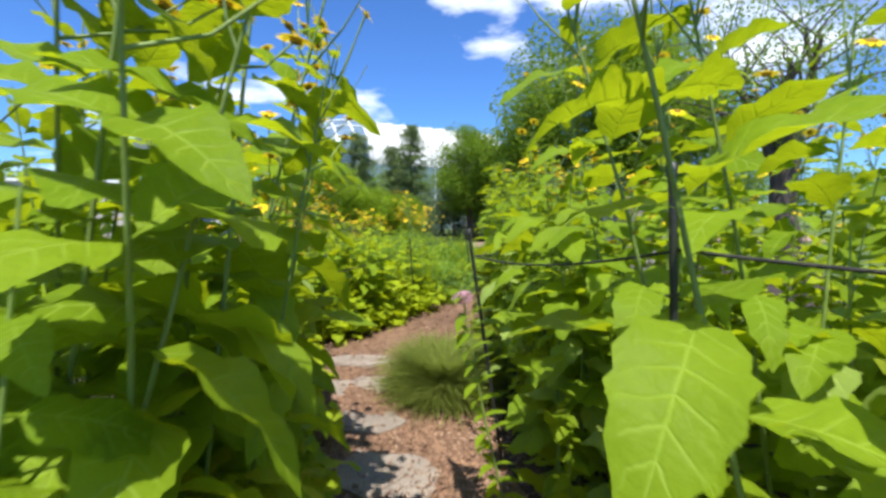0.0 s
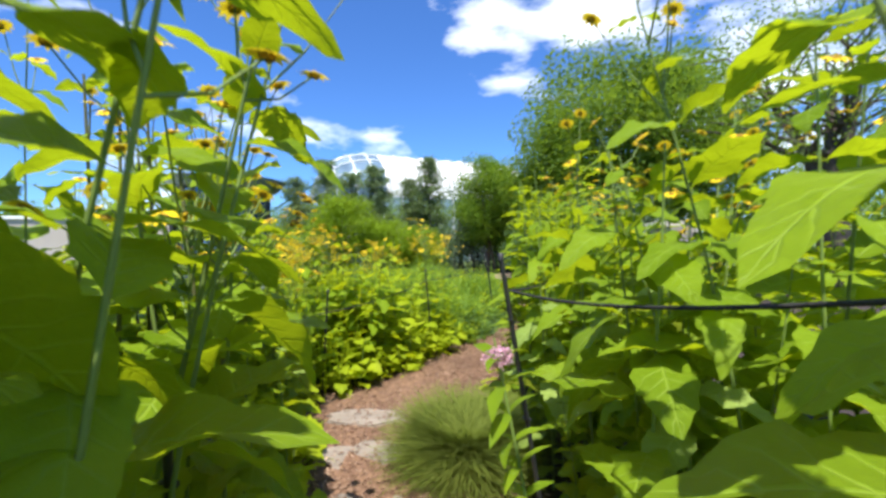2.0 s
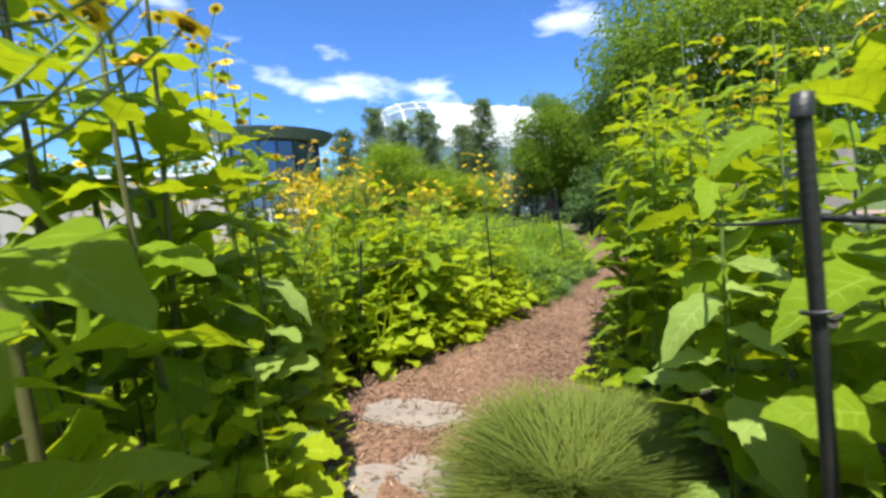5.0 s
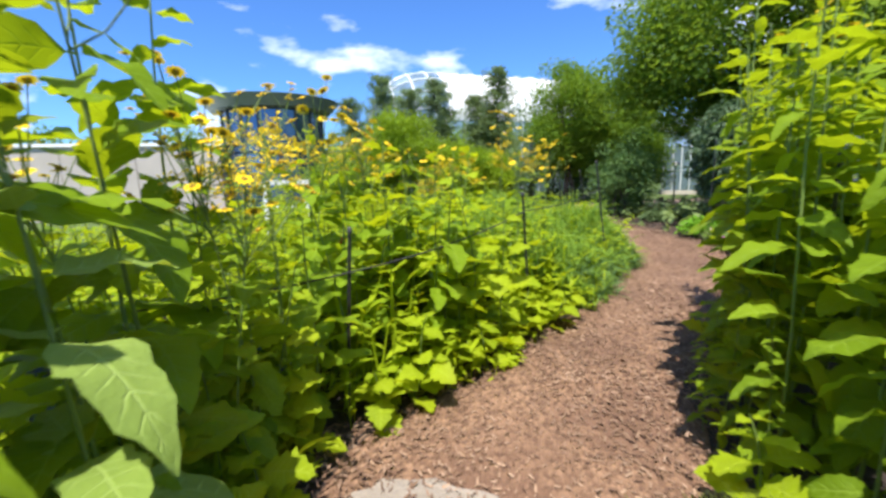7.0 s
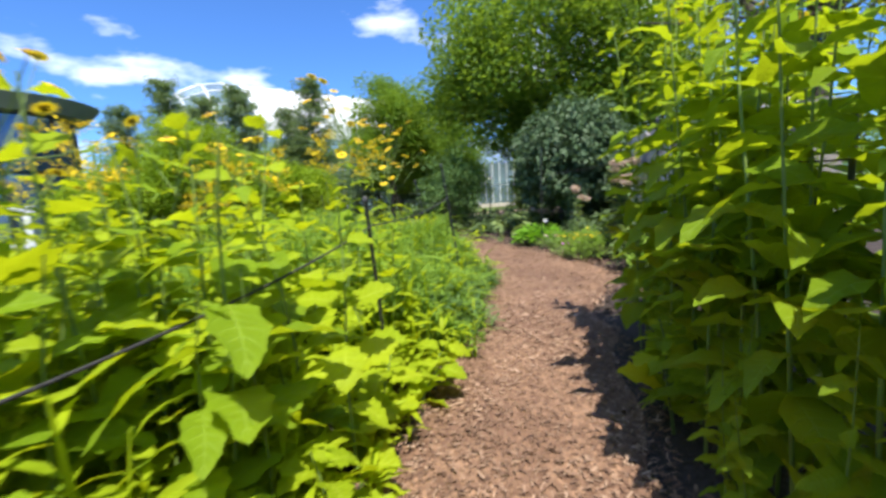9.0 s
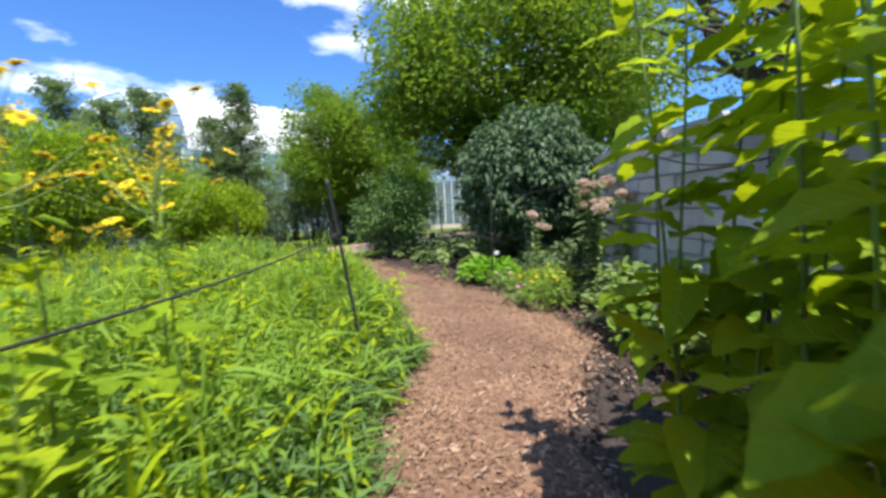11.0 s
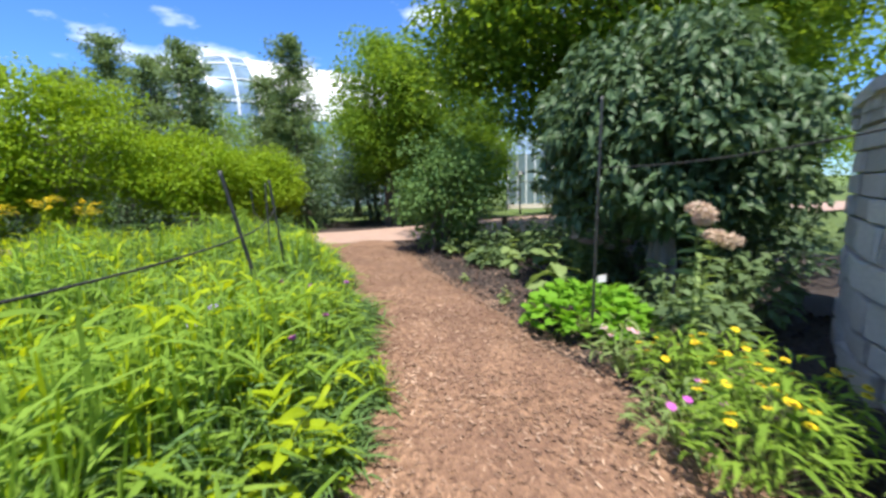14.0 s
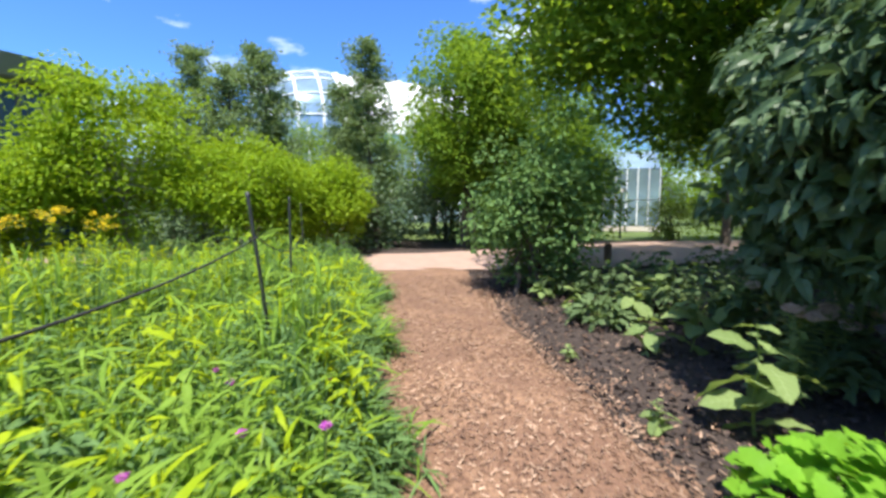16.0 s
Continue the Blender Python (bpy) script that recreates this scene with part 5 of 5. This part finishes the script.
# ---- buildings ----
def drum_building(x, y, r0, h):
    """Round glazed pavilion under a flat overhanging roof."""
    root = tagged(new("pavilion"), "round dark-glazed building with an overhanging green roof", "building")
    root.location = (x, y, 0)
    n = 18
    a = [2 * math.pi * k / n for k in range(n)]
    bm = bmesh.new()
    bmesh.ops.create_cone(bm, cap_ends=True, segments=56, radius1=r0 + 0.55, radius2=r0 + 1.0, depth=0.5, matrix=Matrix.Translation((0, 0, h - 0.25)))
    part("roof", bm, M_ROOF, root)
    bm = bmesh.new()
    bmesh.ops.create_cone(bm, cap_ends=True, segments=56, radius1=r0 - 0.2, radius2=r0 - 0.2, depth=h - 0.6, matrix=Matrix.Translation((0, 0, (h - 0.6) / 2)))
    part("core", bm, M_FRAME, root)
    side = 2 * r0 * math.tan(math.pi / n)
    bm = bmesh.new()
    box(bm, (0.04, side - 0.1, 1))
    pane = bpy.data.meshes.new("window")
    bm.to_mesh(pane)
    bm.free()
    pane.materials.append(M_DARKGLASS)
    bm = bmesh.new()
    box(bm, (0.14, 0.1, h - 0.5))
    bar = bpy.data.meshes.new("mullion")
    bm.to_mesh(bar)
    bm.free()
    bar.materials.append(M_FRAME)
    rows = [(0.3, 1.5), (1.6, 2.9), (3.0, h - 0.6)]
    for t in a:
        for z0, z1 in rows:
            piece("window", pane, root, Matrix.Rotation(t, 4, "Z") @ Matrix.Translation((r0, 0, (z0 + z1) / 2)) @ Matrix.Diagonal((1, 1, z1 - z0, 1)))
        piece("mullion", bar, root, Matrix.Rotation(t + math.pi / n, 4, "Z") @ Matrix.Translation((r0 + 0.05, 0, (h - 0.5) / 2)))


drum_building(-14.8, 23.8, 2.4, 5.55)


def hall(x0, y0, x1, y1, depth, h):
    """Plain pale masonry hall with a coping and a dark strip window."""
    root = tagged(new("hall"), "long plain pale masonry building with a flat roof", "building")
    a, b = Vector((x0, y0, 0)), Vector((x1, y1, 0))
    t = (b - a).normalized()
    root.matrix_basis = Matrix.Translation((a + b) / 2) @ Matrix.Rotation(math.atan2(t.y, t.x), 4, "Z")
    w = (b - a).length
    bm = bmesh.new()
    box(bm, (w, depth, h), (0, depth / 2, h / 2))
    part("wall", bm, M_RENDERED, root)
    bm = bmesh.new()
    box(bm, (w + 0.2, depth + 0.2, 0.14), (0, depth / 2, h + 0.07))
    part("coping", bm, M_WHITE, root)
    for k in range(int(w // 3)):
        bm = bmesh.new()
        box(bm, (0.03, 0.02, h), (-w / 2 + 3 * k + 1.5, -0.012, h / 2))
        part("joint", bm, M_MORTAR, root)


hall(-31, 13.0, -15.9, 21.0, 5, 3.3)


def vault(x0, x1, at, turn, z, r0):
    """Barrel-roofed conservatory: a glazed rounded end with ribs, then white ribbed roofing."""
    root = tagged(new("conservatory"), "large conservatory with a white barrel roof and a glazed end", "building")
    root.matrix_basis = pose(*at, 0, 0, 0, turn)
    split = 0.0
    size = lambda x: r0 * math.sqrt(max(0.02, 1 - max(0.0, (split - x) / (split - x0)) ** 2.6))  # noqa: E731
    for name, a, b, mat in (("glass_roof", x0, split, M_SKYGLASS), ("roof", split, x1, M_WHITE)):
        th = np.linspace(0, math.pi, 25)
        xs = np.linspace(a, b, 13)
        v = [(x, -math.cos(t) * size(x), z + math.sin(t) * size(x)) for x in xs for t in th]
        ii, jj = np.meshgrid(np.arange(12), np.arange(24), indexing="ij")
        piece(name, np_mesh(name, v, np.stack([ii * 25 + jj, (ii + 1) * 25 + jj, (ii + 1) * 25 + jj + 1, ii * 25 + jj + 1], -1).reshape(-1, 4), [mat], smooth=True), root)
    for k, x in enumerate(np.linspace(x0, x1, 15)):
        line = [(x, -math.cos(t) * (size(x) + 0.05), z + math.sin(t) * (size(x) + 0.05)) for t in np.linspace(0, math.pi, 25)]
        v, q = tube_arrays(line, [0.11] * 25, 5)
        piece("rib", np_mesh("rib", v, q, [M_PALEFRAME]), root)
    for t in np.linspace(0.2, math.pi - 0.2, 9):
        v, q = tube_arrays([(x, -math.cos(t) * (size(x) + 0.04), z + math.sin(t) * (size(x) + 0.04)) for x in np.linspace(x0, split, 9)], [0.07] * 9, 5)
        piece("glazing_bar", np_mesh("glazing_bar", v, q, [M_PALEFRAME]), root)
    for name, x in (("gable", x0), ("gable", x1)):
        fan = [(x, 0, z)] + [(x, -math.cos(t) * size(x), z + math.sin(t) * size(x)) for t in np.linspace(0, math.pi, 25)]
        piece(name, np_mesh(name, fan, [(0, k, k + 1, k + 2) for k in range(1, 24, 2)], [M_SKYGLASS]), root)
    bm = bmesh.new()
    box(bm, (x1 - x0, 2 * r0 - 0.1, z), ((x0 + x1) / 2, 0, z / 2))
    part("wall", bm, M_SKYGLASS, root)
    n = 12
    for k in range(n + 1):
        bm = bmesh.new()
        box(bm, (0.14, 0.14, z), (x0 + (x1 - x0) * k / n, -r0 - 0.04, z / 2))
        part("mullion", bm, M_PALEFRAME, root)


vault(-6.2, 17.0, (-12.6, 46.0), 35, 6.6, 4.9)


def glasshouse(x, y, turn, w, d, h):
    root = tagged(new("glasshouse"), "small pale blue glasshouse between the trees", "building")
    root.matrix_basis = pose(x, y, 0, 0, 0, turn)
    n = 5
    for k in range(n):
        for z0, z1 in ((0.25, h * 0.5), (h * 0.5, h)):
            bm = bmesh.new()
            box(bm, (w / n - 0.06, 0.03, z1 - z0 - 0.06), (-w / 2 + w * (k + 0.5) / n, 0, (z0 + z1) / 2))
            part("pane", bm, M_SKYGLASS, root)
    for k in range(n + 1):
        bm = bmesh.new()
        box(bm, (0.06, 0.08, h), (-w / 2 + w * k / n, 0, h / 2))
        part("mullion", bm, M_PALEFRAME, root)
    bm = bmesh.new()
    box(bm, (w + 0.1, d, 0.25), (0, d / 2 - 0.05, 0.125))
    part("plinth", bm, M_RENDERED, root)
    bm = bmesh.new()
    v = [bm.verts.new(c) for c in ((-w / 2, 0, h), (w / 2, 0, h), (w / 2, d, h), (-w / 2, d, h), (-w / 2, d / 2, h + 1), (w / 2, d / 2, h + 1))]
    for f in ((0, 1, 5, 4), (2, 3, 4, 5), (1, 2, 5), (3, 0, 4)):
        bm.faces.new([v[i] for i in f])
    part("roof", bm, M_SKYGLASS, root)
    bm = bmesh.new()
    box(bm, (w - 0.1, d - 0.1, h - 0.05), (0, d / 2 + 0.03, h / 2))
    part("interior", bm, M_WHITE, root)


glasshouse(7.9, 36.0, -8, 2.6, 3, 3.2)


def lamp_post(x, y, h):
    root = tagged(new("lamp_post"), "slim dark garden lamp post with a flat head", "lamp post")
    root.location = (x, y, 0)
    v, q = tube_arrays([(0, 0, -0.05), (0, 0, h * 0.2), (0, 0, h)], [0.06, 0.04, 0.035], 8)
    piece("pole", np_mesh("pole", v, q, [M_POST], smooth=True), root)
    bm = bmesh.new()
    bmesh.ops.create_cone(bm, cap_ends=True, segments=16, radius1=0.26, radius2=0.16, depth=0.16, matrix=Matrix.Translation((0, 0, h)))
    part("head", bm, M_POST, root)


lamp_post(6.3, 31.7, 2.0)
bm = bmesh.new()
box(bm, (0.16, 0.16, 0.5), (0, 0, 0.23))
bmesh.ops.bevel(bm, geom=list(bm.edges), offset=0.02, segments=2, affect="EDGES")
stub = bpy.data.meshes.new("bollard")
bm.to_mesh(stub)
bm.free()
stub.materials.append(M_WOOD)
ob = tagged(new("bollard", stub), "short square weathered wooden bollard by the path", "bollard")
ob.location = (4.0, 23.7, 0)


def plant_tag(x, y, z, turn):
    """A small metal label plate on a thin stake."""
    root = tagged(new("plant_label"), "small grey plant label on a thin stake", "plant label")
    root.matrix_basis = pose(x, y, 0, 0, 0, turn)
    v, q = tube_arrays([(0, 0, -0.05), (0, 0, z * 0.5), (0, 0, z)], [0.004, 0.004, 0.004], 6)
    piece("stake", np_mesh("stake", v, q, [M_POST]), root)
    bm = bmesh.new()
    box(bm, (0.1, 0.006, 0.065), (0, -0.008, z))
    bmesh.ops.bevel(bm, geom=list(bm.edges), offset=0.002, segments=1, affect="EDGES")
    part("plate", bm, M_TAG, root)


plant_tag(3.08, 14.05, 0.6, 20)


def garden_frame(x, y, w, h, turn):
    """White timber frame: two posts, a top beam and a lower rail."""
    root = tagged(new("garden_frame"), "plain white timber frame among the plants", "garden frame")
    root.matrix_basis = pose(x, y, 0, 0, 0, turn)
    for name, size, at in (("post", (0.1, 0.1, h), (-w / 2, 0, h / 2)), ("post", (0.1, 0.1, h), (w / 2, 0, h / 2)), ("beam", (w + 0.24, 0.12, 0.12), (0, 0, h + 0.06)), ("rail", (w - 0.1, 0.06, 0.08), (0, 0, h * 0.6))):
        bm = bmesh.new()
        box(bm, size, at)
        bmesh.ops.bevel(bm, geom=list(bm.edges), offset=0.008, segments=1, affect="EDGES")
        part(name, bm, M_WHITE, root)


garden_frame(-7.0, 13.2, 1.0, 1.45, 30)
bloom_stalk("zinnia", "leafy stalk with a bright red flower head", -2.0, 6.7, 1.12, 1, M_LIME, M_RED, 171, 0.12, 0.04, stems=1)
